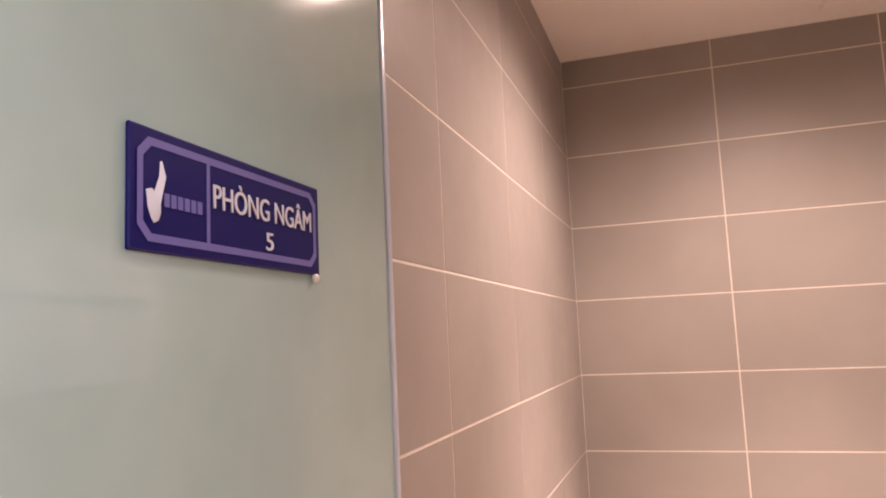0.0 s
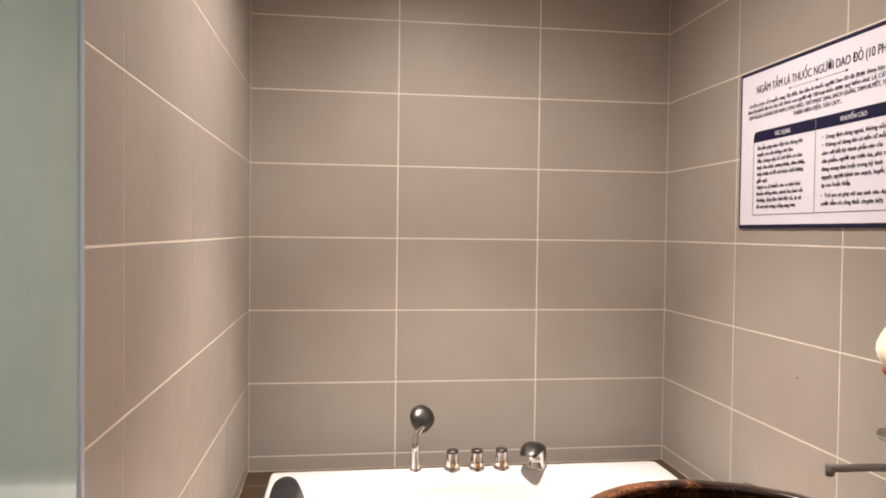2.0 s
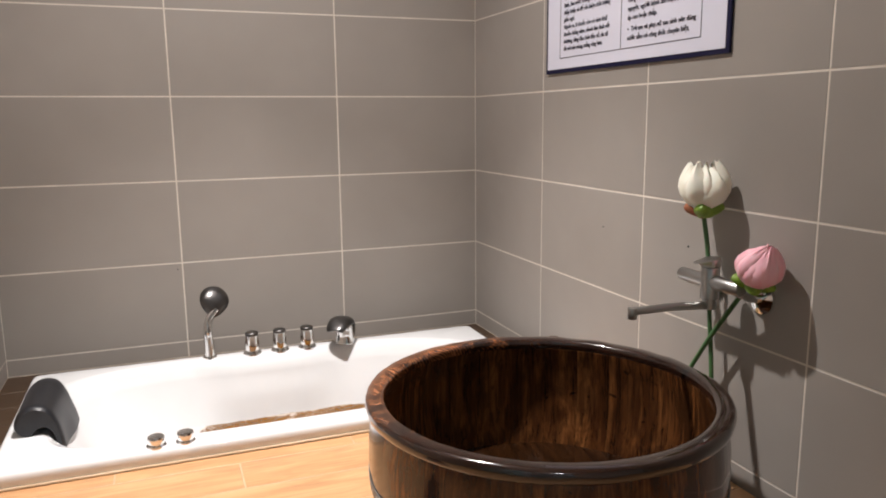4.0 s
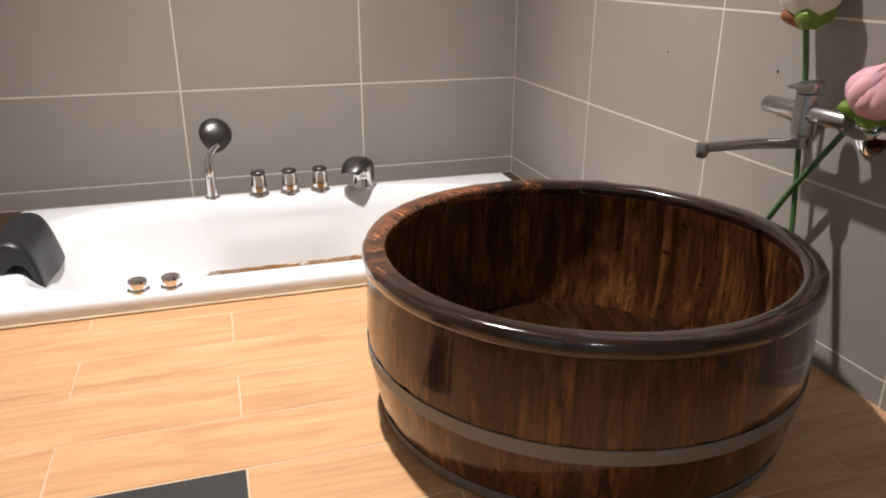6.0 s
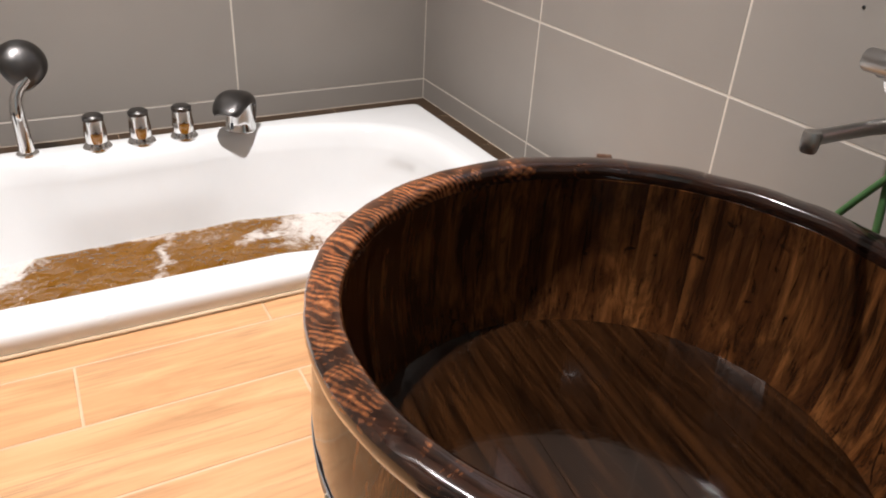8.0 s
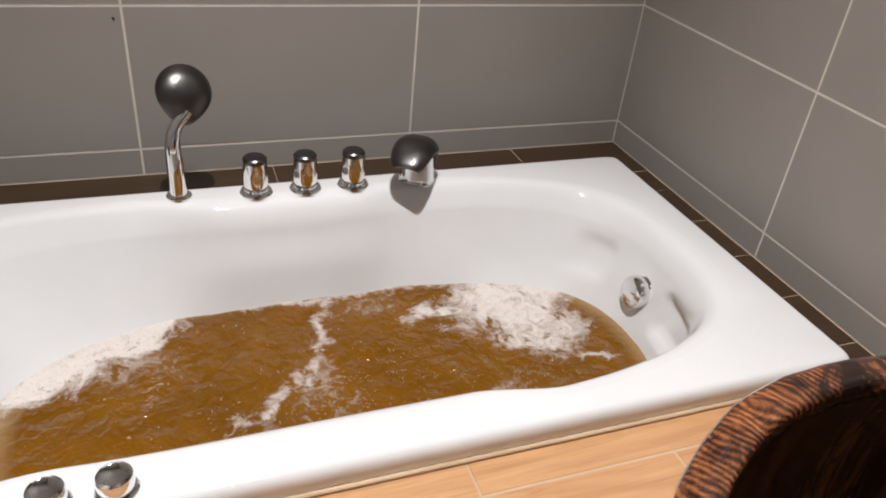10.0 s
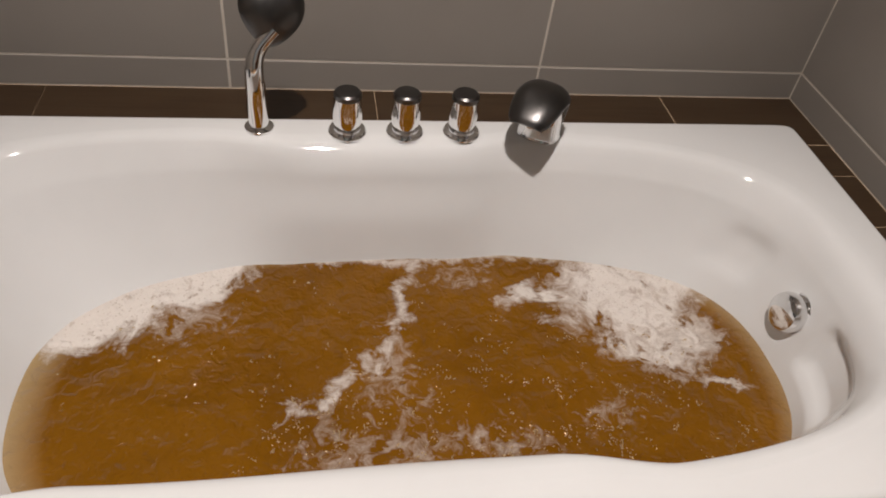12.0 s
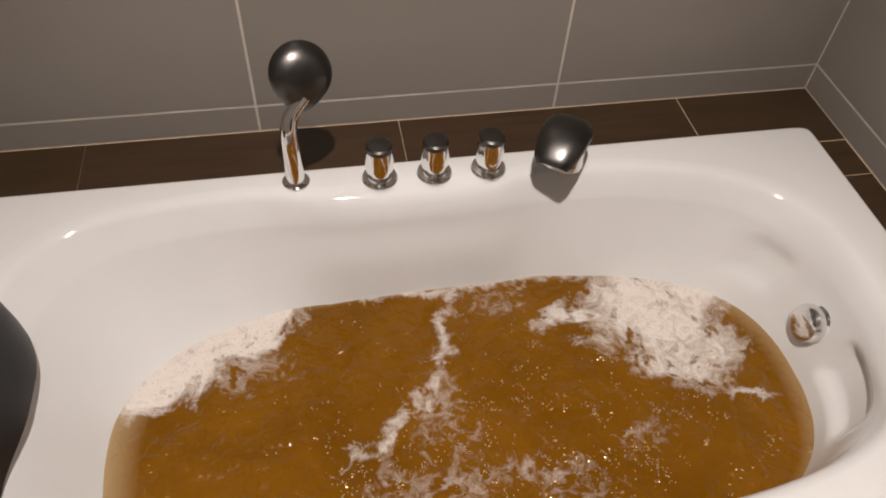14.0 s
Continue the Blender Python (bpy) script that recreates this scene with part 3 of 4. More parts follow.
def tub_spout(x, y):
    """A chrome pillar under an arched hood that leans out over the basin and ends in a flat tongue."""
    k = thing("tub_spout", Matrix.Translation((x, y, RIM_Z)) @ Matrix.Rotation(radians(-34), 4, "Z"), "hooded chrome waterfall tub spout on the rim", "tub spout")
    # local axes: -y is the way the tongue points
    bm, n = bmesh.new(), 36
    rings = []
    for z, a, b in ((0.0, 0.041, 0.034), (0.004, 0.043, 0.036), (0.012, 0.041, 0.033), (0.05, 0.039, 0.030), (0.080, 0.038, 0.028), (0.092, 0.036, 0.026)):
        ring = []
        for i in range(n):
            t = 2 * math.pi * i / n
            r = super_radius(a, b, 2.8, math.cos(t), math.sin(t))
            ring.append(Vector((r * math.cos(t), r * math.sin(t), z)))
        rings.append(ring)
    add_rings(bm, rings, True, True, True)
    part("pillar", bm, CHROME, k, "polished chrome pillar", True)
    spine = [(0.030, 0.002), (0.032, 0.045), (0.024, 0.080), (0.0, 0.100), (-0.038, 0.107), (-0.072, 0.102), (-0.100, 0.090), (-0.112, 0.082)]
    wide = [0.034, 0.041, 0.045, 0.049, 0.050, 0.047, 0.040, 0.031]
    deep = [0.007, 0.009, 0.013, 0.017, 0.016, 0.012, 0.007, 0.003]
    fine = curve_points([(w, y0, z0) for w, (y0, z0) in zip(wide, spine)], 4)
    bm, rings = bmesh.new(), []
    for i, p in enumerate(fine):
        q = min(i / 4.0, len(deep) - 1.001)
        d = deep[int(q)] + (deep[int(q) + 1] - deep[int(q)]) * (q - int(q))
        u, v = fine[max(i - 1, 0)], fine[min(i + 1, len(fine) - 1)]
        along = Vector((0, v.y - u.y, v.z - u.z)).normalized()
        up = Vector((1, 0, 0)).cross(along)
        ring = []
        for j in range(n):
            t = 2 * math.pi * j / n
            c, sn = math.cos(t), math.sin(t)
            droop = -0.010 * abs(c) ** 2.5
            ring.append(Vector((p.x * math.copysign(abs(c) ** 0.8, c), p.y, p.z)) + up * (-d * math.copysign(abs(sn) ** 0.8, sn) - droop))
        rings.append(ring)
    add_rings(bm, rings, True, True, True)
    part("hood", bm, DARK_CHROME, k, "arched chrome hood, its dark reflection put in the colour", True)
    part("outlet", box((-0.022, -0.094, 0.072), (0.022, -0.070, 0.092), 0.004, 2), CHROME, k, "small chrome outlet under the tongue", True)
    return k


tub_spout(0.780, 3.312)


def air_valve(x, y):
    k = thing("air_valve", (x, y, RIM_Z), "round chrome air valve on the tub's front rim", "air valve", "air valves on the front rim")
    part("collar", lathe([(0.0, 0.0), (0.028, 0.0), (0.0285, 0.004), (0.026, 0.007), (0.0, 0.007)], 30), CHROME, k, "", True)
    part("dial", lathe([(0.0225, 0.007), (0.0245, 0.013), (0.0245, 0.026), (0.023, 0.030), (0.019, 0.032), (0.017, 0.031), (0.0, 0.0305)], 30, (0, 0, 0), True, True), CHROME, k, "", True)
    return k


valve = air_valve(0.034, 2.532)
copy_thing(valve, Matrix.Translation((0.115, 2.534, RIM_Z)))

overflow = thing("overflow_drain", Matrix.Translation((1.228, 2.934, -0.080)) @ pose(0, 0, 0, 0, -78, 0) @ Matrix.Scale(1.22, 4), "round chrome overflow knob on the tub's inner wall", "overflow")
part("escutcheon", lathe([(0.0, -0.012), (0.042, -0.012), (0.043, 0.003), (0.040, 0.008), (0.033, 0.011), (0.0, 0.011)], 32), CHROME, overflow, "", True)
part("dial", lathe([(0.029, 0.010), (0.032, 0.016), (0.032, 0.026), (0.029, 0.033), (0.020, 0.037), (0.0, 0.037)], 32, (0, 0, 0), True, True), CHROME, overflow, "", True)


def headrest():
    """A saddle of soft foam: a fat pad on the rim, thinning to a flap that lies down the basin's end."""
    line = [(-0.322, 0, 0.061), (-0.352, 0, 0.066), (-0.366, 0, 0.098), (-0.346, 0, 0.138), (-0.305, 0, 0.152), (-0.268, 0, 0.136), (-0.244, 0, 0.092), (-0.233, 0, 0.045), (-0.228, 0, 0.006)]
    under = [(-0.237, 0, 0.006), (-0.247, 0, 0.045), (-0.262, 0, 0.076), (-0.285, 0, 0.088), (-0.306, 0, 0.080)]
    profile = curve_points(line, 4) + curve_points(under, 3)
    bm, rings, n = bmesh.new(), [], 30
    for i in range(n + 1):
        t = i / n
        near = math.sqrt(1 - (1 - min(1.0, 0.02 + t / 0.10)) ** 2)
        far = math.sqrt(max(0.0, 1 - max(0.0, (t - 0.66) / 0.345) ** 2.4))
        s = (0.86 + 0.14 * near) * (0.10 + 0.90 * far)
        y = 2.735 + 0.37 * (t + 0.025 * (1 - near))
        flap = 0.016 * hump(t, 0.30, 0.80, 0.18)
        ring = []
        for p in profile:
            x = p.x + flap * smooth(-p.z, -0.10, 0.0)
            ring.append(Vector((-0.302 + (x + 0.302) * s, y, 0.064 + (p.z - 0.064) * (s if p.z > 0.064 else s ** 0.4))))
        rings.append(ring)
    add_rings(bm, rings, True, True, True)
    return tagged(part("tub_headrest", bm, RUBBER, None, "", True), "black foam rubber headrest hooked over the tub's end", "headrest")


headrest()

# ---- wooden barrel ----
BX, BY = 0.924, 1.827
OVAL = 1.0


def barrel():
    k = thing("wooden_barrel", pose(BX, BY, FZ, 0, 0, -8), "dark varnished wooden soaking barrel with a steel hoop", "barrel")
    n, seg = 26, 4
    r_out = lambda z: 0.392 + 0.032 * (1 - (1 - z / 0.20) ** 2)
    r_in = lambda z: r_out(z) - 0.030
    for i in range(n):
        a0, a1 = 2 * math.pi * i / n, 2 * math.pi * (i + 1) / n
        bm = bmesh.new()
        rows = []
        for z in (0.0, 0.006, 0.05, 0.10, 0.15, 0.20, 0.26, 0.319):
            ease = 0.004 if z == 0.0 else 0.0
            ring = []
            for j in range(seg + 1):
                a = a0 + (a1 - a0) * j / seg
                d = 0.0012 if j in (0, seg) else 0.0
                ring.append(Vector(((r_out(z) - ease - d) * math.cos(a), (r_out(z) - ease - d) * OVAL * math.sin(a), z)))
            for j in range(seg, -1, -1):
                a = a0 + (a1 - a0) * j / seg
                d = 0.0012 if j in (0, seg) else 0.0
                ring.append(Vector(((r_in(z) + d) * math.cos(a), (r_in(z) + d) * OVAL * math.sin(a), z)))
            rows.append(ring)
        add_rings(bm, rows, True, True, True)
        part("stave", bm, STAVE, k, "", True)
    # rounded rim ring
    bm, rings, m = bmesh.new(), [], 14
    ra, rz, rc, zc = 0.0232, 0.0175, 0.4058, 0.329
    for j in range(m):
        b = 2 * math.pi * j / m
        cr, cz = math.cos(b), math.sin(b)
        dr, dz = math.copysign(abs(cr) ** 0.55, cr) * ra, math.copysign(abs(cz) ** 0.7, cz) * rz
        ring = []
        for i in range(120):
            a = 2 * math.pi * i / 120
            wob = 0.0018 * noise.noise(Vector((math.cos(a) * 7, math.sin(a) * 7, j * 0.25))) + 0.0007 * noise.noise(Vector((math.cos(a) * 26, math.sin(a) * 26, j * 0.8)))
            ring.append(Vector(((rc + dr + wob) * math.cos(a), (rc + dr + wob) * OVAL * math.sin(a), zc + dz + wob)))
        rings.append(ring)
    add_rings(bm, rings + [], True)
    bm.verts.ensure_lookup_table()
    first, last = bm.verts[:120], bm.verts[120 * (m - 1):]
    for i in range(120):
        bm.faces.new((last[i], last[(i + 1) % 120], first[(i + 1) % 120], first[i]))
    part("rim", bm, RIM, k, "scorched glossy wooden rim with orange grain", True)
    for z0, z1, lab in ((0.010, 0.036, "brushed steel hoop"), (0.134, 0.163, "brushed steel hoop")):
        bm = bmesh.new()
        rings = []
        for dr, z in ((0.0005, z0), (0.0022, z0 + 0.0008), (0.0022, z1 - 0.0008), (0.0005, z1)):
            rings.append([Vector(((r_out(z) + dr) * math.cos(a), (r_out(z) + dr) * OVAL * math.sin(a), z)) for a in (2 * math.pi * i / 104 for i in range(104))])
        add_rings(bm, rings, True)
        hoop = part("hoop", bm, HOOP, k, lab, True)
    for a, z in ((3.30, 0.150), (3.22, 0.150)):
        bm = lathe([(0.004, 0.0), (0.004, 0.0012), (0.0025, 0.0024), (0.0, 0.0026)], 12)
        m4 = Matrix.Translation(((r_out(z) + 0.002) * math.cos(a), (r_out(z) + 0.002) * OVAL * math.sin(a), z)) @ pose(0, 0, 0, 0, 90, 0)
        m4 = Matrix.Translation(m4.translation) @ Matrix.Rotation(a, 4, "Z") @ pose(0, 0, 0, 0, 90, 0)
        bmesh.ops.transform(bm, matrix=m4, verts=bm.verts)
        part("rivet", bm, STEEL, hoop, "", True)
    for i in range(5):
        x0, x1 = -0.38 + 0.152 * i, -0.38 + 0.152 * (i + 1) - 0.001
        outl = [(x, math.sqrt(max(0.0, 0.38 ** 2 - x * x)) * OVAL) for x in [x0 + (x1 - x0) * j / 6 for j in range(7)]]
        poly = [(x, y) for x, y in outl] + [(x, -y - 0.0004) for x, y in reversed(outl)]
        bm = bmesh.new()
        add_rings(bm, [[Vector((x, y, z)) for x, y in poly] for z in (0.016, 0.034)], True, True, True)
        bmesh.ops.remove_doubles(bm, verts=bm.verts, dist=0.0002)
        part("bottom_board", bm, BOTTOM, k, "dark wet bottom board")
    lug = part("lug", box((0.412, -0.013, 0.288), (0.462, 0.013, 0.318), 0.004, 2), STAVE, k, "small wooden lug behind the rim", True)
    part("peg", box((0.438, -0.014, 0.312), (0.464, 0.014, 0.336), 0.003, 2), STAVE, lug, "square peg", True)
    lug.matrix_local = Matrix.Rotation(radians(66), 4, "Z")
    return k


barrel()

# ---- wall mixer ----
MX, MY, MZ = 1.402, 1.830, 0.574
mixer = thing("wall_mixer_tap", (XR, MY, MZ), "satin steel wall mixer tap with a long swivel spout", "mixer tap")


def mixer_part(name, bm, mat, label="", smooth=True, parent=None):
    bmesh.ops.transform(bm, matrix=Matrix.Translation((-XR, -MY, -MZ)), verts=bm.verts)
    return part(name, bm, mat, parent or mixer, label, smooth)


bm = lathe([(0.0, -0.046), (0.021, -0.046), (0.0235, -0.043), (0.0235, 0.036), (0.0225, 0.0375)], 32, (MX, MY, MZ), False, True)
mixer_part("body", bm, STEEL)
bm = lathe([(0.0225, 0.039), (0.0245, 0.040), (0.0245, 0.056), (0.023, 0.060), (0.0, 0.062)], 32, (MX, MY, MZ), True)
for v in bm.verts:
    if v.co.z > MZ + 0.05:
        v.co.z += 0.14 * (v.co.x - MX)
mixer_part("lever_cap", bm, STEEL, "flat sloping lever cap")
bm, rings = bmesh.new(), []
for u, half, lo, hi in ((0.004, 0.0215, 0.045, 0.0605), (-0.016, 0.0200, 0.045, 0.0585), (-0.034, 0.0150, 0.0475, 0.0560), (-0.046, 0.0110, 0.0490, 0.0545)):
    rings.append([Vector((MX + u, MY + y, MZ + z)) for y, z in ((-half, lo), (half, lo), (half, hi - 0.002), (half - 0.003, hi), (-half + 0.003, hi), (-half, hi - 0.002))])
add_rings(bm, rings, True, True, True)
mixer_part("lever", bm, STEEL, "short wedge lever", False)
for s in (1, -1):
    bm = bmesh.new()
    tube(bm, [(MX, MY + s * 0.015, MZ), (MX, MY + s * 0.1085, MZ), (MX, MY + s * 0.1115, MZ)], [0.0178, 0.0178, 0.0162], 24)
    mixer_part("union_arm", bm, STEEL)
    bm = bmesh.new()
    tube(bm, [(MX + 0.01, MY + s * 0.088, MZ - 0.012), (MX + 0.055, MY + s * 0.088, MZ - 0.03), (XR, MY + s * 0.088, MZ - 0.035)], [0.012, 0.0125, 0.0125], 18)
    mixer_part("inlet", bm, CHROME, "polished chrome inlet")
    bm = bmesh.new()
    tube(bm, [(XR - 0.0005, MY + s * 0.088, MZ - 0.035), (XR - 0.008, MY + s * 0.088, MZ - 0.035), (XR - 0.016, MY + s * 0.088, MZ - 0.035)], [0.040, 0.039, 0.018], 28)
    mixer_part("wall_rose", bm, CHROME, "round chrome wall rose")
tip = Vector((1.172, 1.842, 0.514))
bm = bmesh.new()
tube(bm, [(MX, MY, MZ - 0.044), (MX, MY, MZ - 0.060), (MX, MY, MZ - 0.072)], [0.0175, 0.0175, 0.017], 24)
tube(bm, [(MX + 0.018, MY, MZ - 0.064), (MX - 0.02, MY + 0.001, MZ - 0.062), (1.283, 1.836, 0.516), (tip.x, tip.y, tip.z)], [0.0125, 0.0115, 0.0108, 0.0104], 18, 0.85)
tube(bm, [tip + Vector((0.004, 0, 0.0095)), tip + Vector((0.004, 0, 0.006)), tip + Vector((0.004, 0, -0.014)), tip + Vector((0.004, 0, -0.019))], [0.0105, 0.0122, 0.0120, 0.0100], 18)
mixer_part("spout", bm, STEEL, "long slim swivel spout")


# ---- artificial lotuses ----
def petal(bm, length, width, cup, lean, turn, base, thick=0.0014, point=0.35):
    """One cupped petal standing on base, leaning out and turned about the flower's axis."""
    rows, nu, nv = [], 7, 7
    for i in range(nu + 1):
        t = i / nu
        w = width * (math.sin(math.pi * (0.14 + 0.80 * t)) ** 0.75) * (1 - point * t ** 4)
        row = []
        for j in range(nv + 1):
            s = j / nv * 2 - 1
            bulge = cup * math.sin(math.pi * min(1.0, t * 0.92 + 0.05)) * (1 - 0.55 * s * s)
            row.append(Vector((bulge + lean * t * length + 0.004 - 0.010 * s * s * t, s * w / 2, t * length + 0.003 * math.sin(9 * s + turn * 3) * t ** 3)))
        rows.append(row)
    m = Matrix.Translation(base) @ Matrix.Rotation(turn, 4, "Z")
    outer = [[bm.verts.new(m @ p) for p in r] for r in rows]
    inner = [[bm.verts.new(m @ (p - Vector((thick, 0, 0)))) for p in r] for r in rows]
    for i in range(nu):
        for j in range(nv):
            bm.faces.new((outer[i][j], outer[i][j + 1], outer[i + 1][j + 1], outer[i + 1][j]))
            bm.faces.new((inner[i][j + 1], inner[i][j], inner[i + 1][j], inner[i + 1][j + 1]))
    rim = [(i, 0) for i in range(nu + 1)] + [(nu, j) for j in range(1, nv + 1)] + [(i, nv) for i in range(nu - 1, -1, -1)]
    for (a, b), (c, d) in zip(rim, rim[1:]):
        bm.faces.new((outer[a][b], outer[c][d], inner[c][d], inner[a][b]))


def lotus(name, head, axis, petals, inner_petals, length, width, cup, lean, material, stem, label, seed, point):
    k = thing(name, stem[-1], label, "artificial flower", "lotuses propped behind the mixer tap")
    inv = Matrix.Translation(-Vector(stem[-1]))
    turn = Vector(axis).to_track_quat("Z", "Y").to_matrix().to_4x4()
    place = inv @ Matrix.Translation(head) @ turn
    r = random.Random(seed)
    for count, ln, le, base_r in ((inner_petals, 0.90, lean * 0.3 - 0.06, 0.0), (petals, 1.0, lean, 0.004)):
        for i in range(count):
            bm = bmesh.new()
            a = 2 * math.pi * (i + (0.5 if base_r else 0.0)) / count + r.uniform(-0.12, 0.12)
            petal(bm, length * ln * r.uniform(0.92, 1.06), width * r.uniform(0.92, 1.08), cup * r.uniform(0.9, 1.1) * (1 if base_r else 0.72), le + r.uniform(-0.07, 0.07), a, Vector((0, 0, 0)), 0.0014, point)
            bmesh.ops.transform(bm, matrix=place, verts=bm.verts)
            part("petal", bm, material, k, "", True)
    for i in range(5):
        bm = bmesh.new()
        petal(bm, length * 0.42, width * 0.62, cup * 0.92, lean * 0.8, 2 * math.pi * i / 5 + 0.5 + seed, Vector((0, 0, -0.006)))
        bmesh.ops.transform(bm, matrix=place @ Matrix.Diagonal((1.08, 1.08, 1, 1)), verts=bm.verts)
        part("sepal", bm, RED_SEPAL if i == 2 else SEPAL, k, "", True)
    bm = bmesh.new()
    tube(bm, curve_points(stem, 6), 0.0062, 10)
    bmesh.ops.transform(bm, matrix=inv, verts=bm.verts)
    part("stem", bm, STEM, k, "smooth green stem", True)
    return k


lotus("white_lotus", (1.430, 1.894, 0.735), (-0.05, 0.06, 1), 9, 5, 0.134, 0.080, 0.046, 0.17, CREAM,
      [(1.430, 1.902, 0.744), (1.445, 1.893, 0.63), (1.452, 1.882, 0.46), (1.450, 1.86, 0.29), (1.435, 1.83, FZ + 0.004)], "cream white artificial lotus on a green stem beside the tap", 2, 0.95)
lotus("pink_lotus", (1.426, 1.716, 0.585), (-0.10, -0.60, 1), 11, 7, 0.120, 0.074, 0.052, 0.02, PINK,
      [(1.427, 1.724, 0.586), (1.440, 1.782, 0.520), (1.440, 1.86, 0.415), (1.435, 1.935, 0.295), (1.41, 2.05, 0.09), (1.40, 2.09, FZ + 0.004)], "closed pink artificial lotus bud on a green stem", 5, 0.3)

# ---- poster ----
PY0, PY1, PZ0, PZ1 = 2.866, 1.901, 1.151, 1.762
PW, PH = PY0 - PY1, PZ1 - PZ0
poster = thing("poster", Matrix.Translation((XR - 0.0022, PY0, PZ0)) @ Matrix(((0, 0, -1, 0), (-1, 0, 0, 0), (0, 1, 0, 0), (0, 0, 0, 1))),
               "white instruction poster with a navy border on the tiles", "poster")
part("board", box((0, 0, 0), (PW, PH, 0.008), 0.001, 1), NAVY, poster, "navy bordered board")
part("sheet", box((0.014, 0.014, 0.0079), (PW - 0.014, PH - 0.014, 0.0095)), PAPER, poster, "white printed sheet")
Z1 = 0.0098


def put(x, y):
    return Matrix.Translation((x, y, Z1 + 0.0008))


lettering("NGÂM TẮM LÁ THUỐC NGƯỜI DAO ĐỎ (10 PHÚT)", 0.042, put(PW / 2 + 0.006, 0.517), INK, poster, 0.74, True)
bm = box((PW / 2 - 0.15, 0.4990, Z1), (PW / 2 + 0.15, 0.5005, Z1 + 0.0006))
for x in (-0.15, 0, 0.15):
    add_box(bm, (PW / 2 + x - 0.004, 0.4957, Z1), (PW / 2 + x + 0.004, 0.5037, Z1 + 0.0006))
part("divider", bm, INK, poster)
for i, (line, w) in enumerate((("Là nền y học cổ truyền vùng Tây Bắc, bài tắm lá thuốc người Dao đỏ đã được khoa học chứng minh", 0.83),
                               ("đem lại nhiều lợi ích cho sức khỏe con người với 120 loại thảo dược quý hiếm như: LÁ CÂY CHÙA DÙ,", 0.85),
                               ("KIM NGÂN, HOÀNG BÁ NAM, LONG NÃO, THỔ PHỤC LINH, BẠCH QUẢN, TAM HUYẾT, THANH TÁO,", 0.83),
                               ("THIÊN NIÊN KIỆN, TÂN QUY...", 0.26))):
    lettering(line, 0.0205, put(PW / 2 + 0.003, 0.468 - 0.0230 * i), INK, poster, w, True)
BX0, BX1, BY0, BY1 = 0.104, 0.857, 0.050, 0.371
bm = bmesh.new()
for lo, hi in (((BX0, BY0, Z1), (BX1, BY0 + 0.0022, Z1 + 0.0006)), ((BX0, BY0, Z1), (BX0 + 0.0022, BY1 - 0.042, Z1 + 0.0006)), ((BX1 - 0.0022, BY0, Z1), (BX1, BY1 - 0.042, Z1 + 0.0006)),
               ((PW / 2 - 0.001, BY0, Z1), (PW / 2 + 0.001, BY1 - 0.042, Z1 + 0.0006))):
    add_box(bm, lo, hi)
part("table_frame", bm, INK, poster)


def header_band(x0, x1, corner):
    """A band whose upper corner, at x0 (-1) or x1 (1), is rounded."""
    r, y0, y1 = 0.022, BY1 - 0.041, BY1
    arc = [(r * (1 - math.cos(q)), r * (1 - math.sin(q))) for q in (math.pi / 2 * i / 6 for i in range(7))]
    top = [(x0 + a, y1 - b) for a, b in arc] + [(x1, y1)] if corner < 0 else [(x0, y1)] + [(x1 - a, y1 - b) for a, b in reversed(arc)]
    bm = bmesh.new()
    add_rings(bm, [[Vector((x, y, z)) for x, y in [(x0, y0)] + top + [(x1, y0)]] for z in (Z1, Z1 + 0.0007)], True, True, True)
    return bm


part("table_header", header_band(BX0, PW / 2 - 0.0012, -1), NAVY, poster, "navy header band")
part("table_header", header_band(PW / 2 + 0.0012, BX1, 1), NAVY, poster, "navy header band")
lettering("TÁC DỤNG", 0.021, Matrix.Translation(((BX0 + PW / 2) / 2, BY1 - 0.029, Z1 + 0.0016)), WHITE_INK, poster, 0.095, True)
lettering("KHUYẾN CÁO", 0.021, Matrix.Translation(((BX1 + PW / 2) / 2, BY1 - 0.029, Z1 + 0.0016)), WHITE_INK, poster, 0.12, True)
left_lines = ("Bài tắm giúp thúc đẩy lưu thông khí", "huyết, xoa dịu những cơn đau", "đầu, chóng mặt, hỗ trợ điều trị cảm", "lạnh, đau nhức xương khớp, viêm khớp,", "thấp khớp và để cải thiện chất lượng", "giấc ngủ.", "Ngoài ra, lá thuốc còn có tính khử", "khuẩn chống viêm, nhanh làm lành vết", "thương, tăng đào thải độc tố, da từ", "đó mà mịn màng, trắng sáng hơn.")
for i, line in enumerate(left_lines):
    lettering(line, 0.0205, put(BX0 + 0.027, BY1 - 0.072 - 0.0248 * i), INK, poster, 0.0080 * len(line))
right_lines = ("•  Dung dịch dùng ngoài, không uống.", "•  Không sử dụng khi có tiền sử mẫn", "cảm với bất kỳ thành phần nào của", "sản phẩm, người say rượu bia, phụ nữ", "đang mang thai hoặc trong kỳ kinh",
               "nguyệt, người bệnh tim mạch, huyết", "áp cao hoặc thấp.", "•  Trẻ em và phụ nữ sau sinh nên dùng", "nước tắm có công thức chuyên biệt.")
for i, line in enumerate(right_lines):
    lettering(line, 0.0205, put(PW / 2 + 0.036, BY1 - 0.077 - 0.0265 * i - (0.008 if i > 6 else 0)), INK, poster, 0.0085 * len(line))

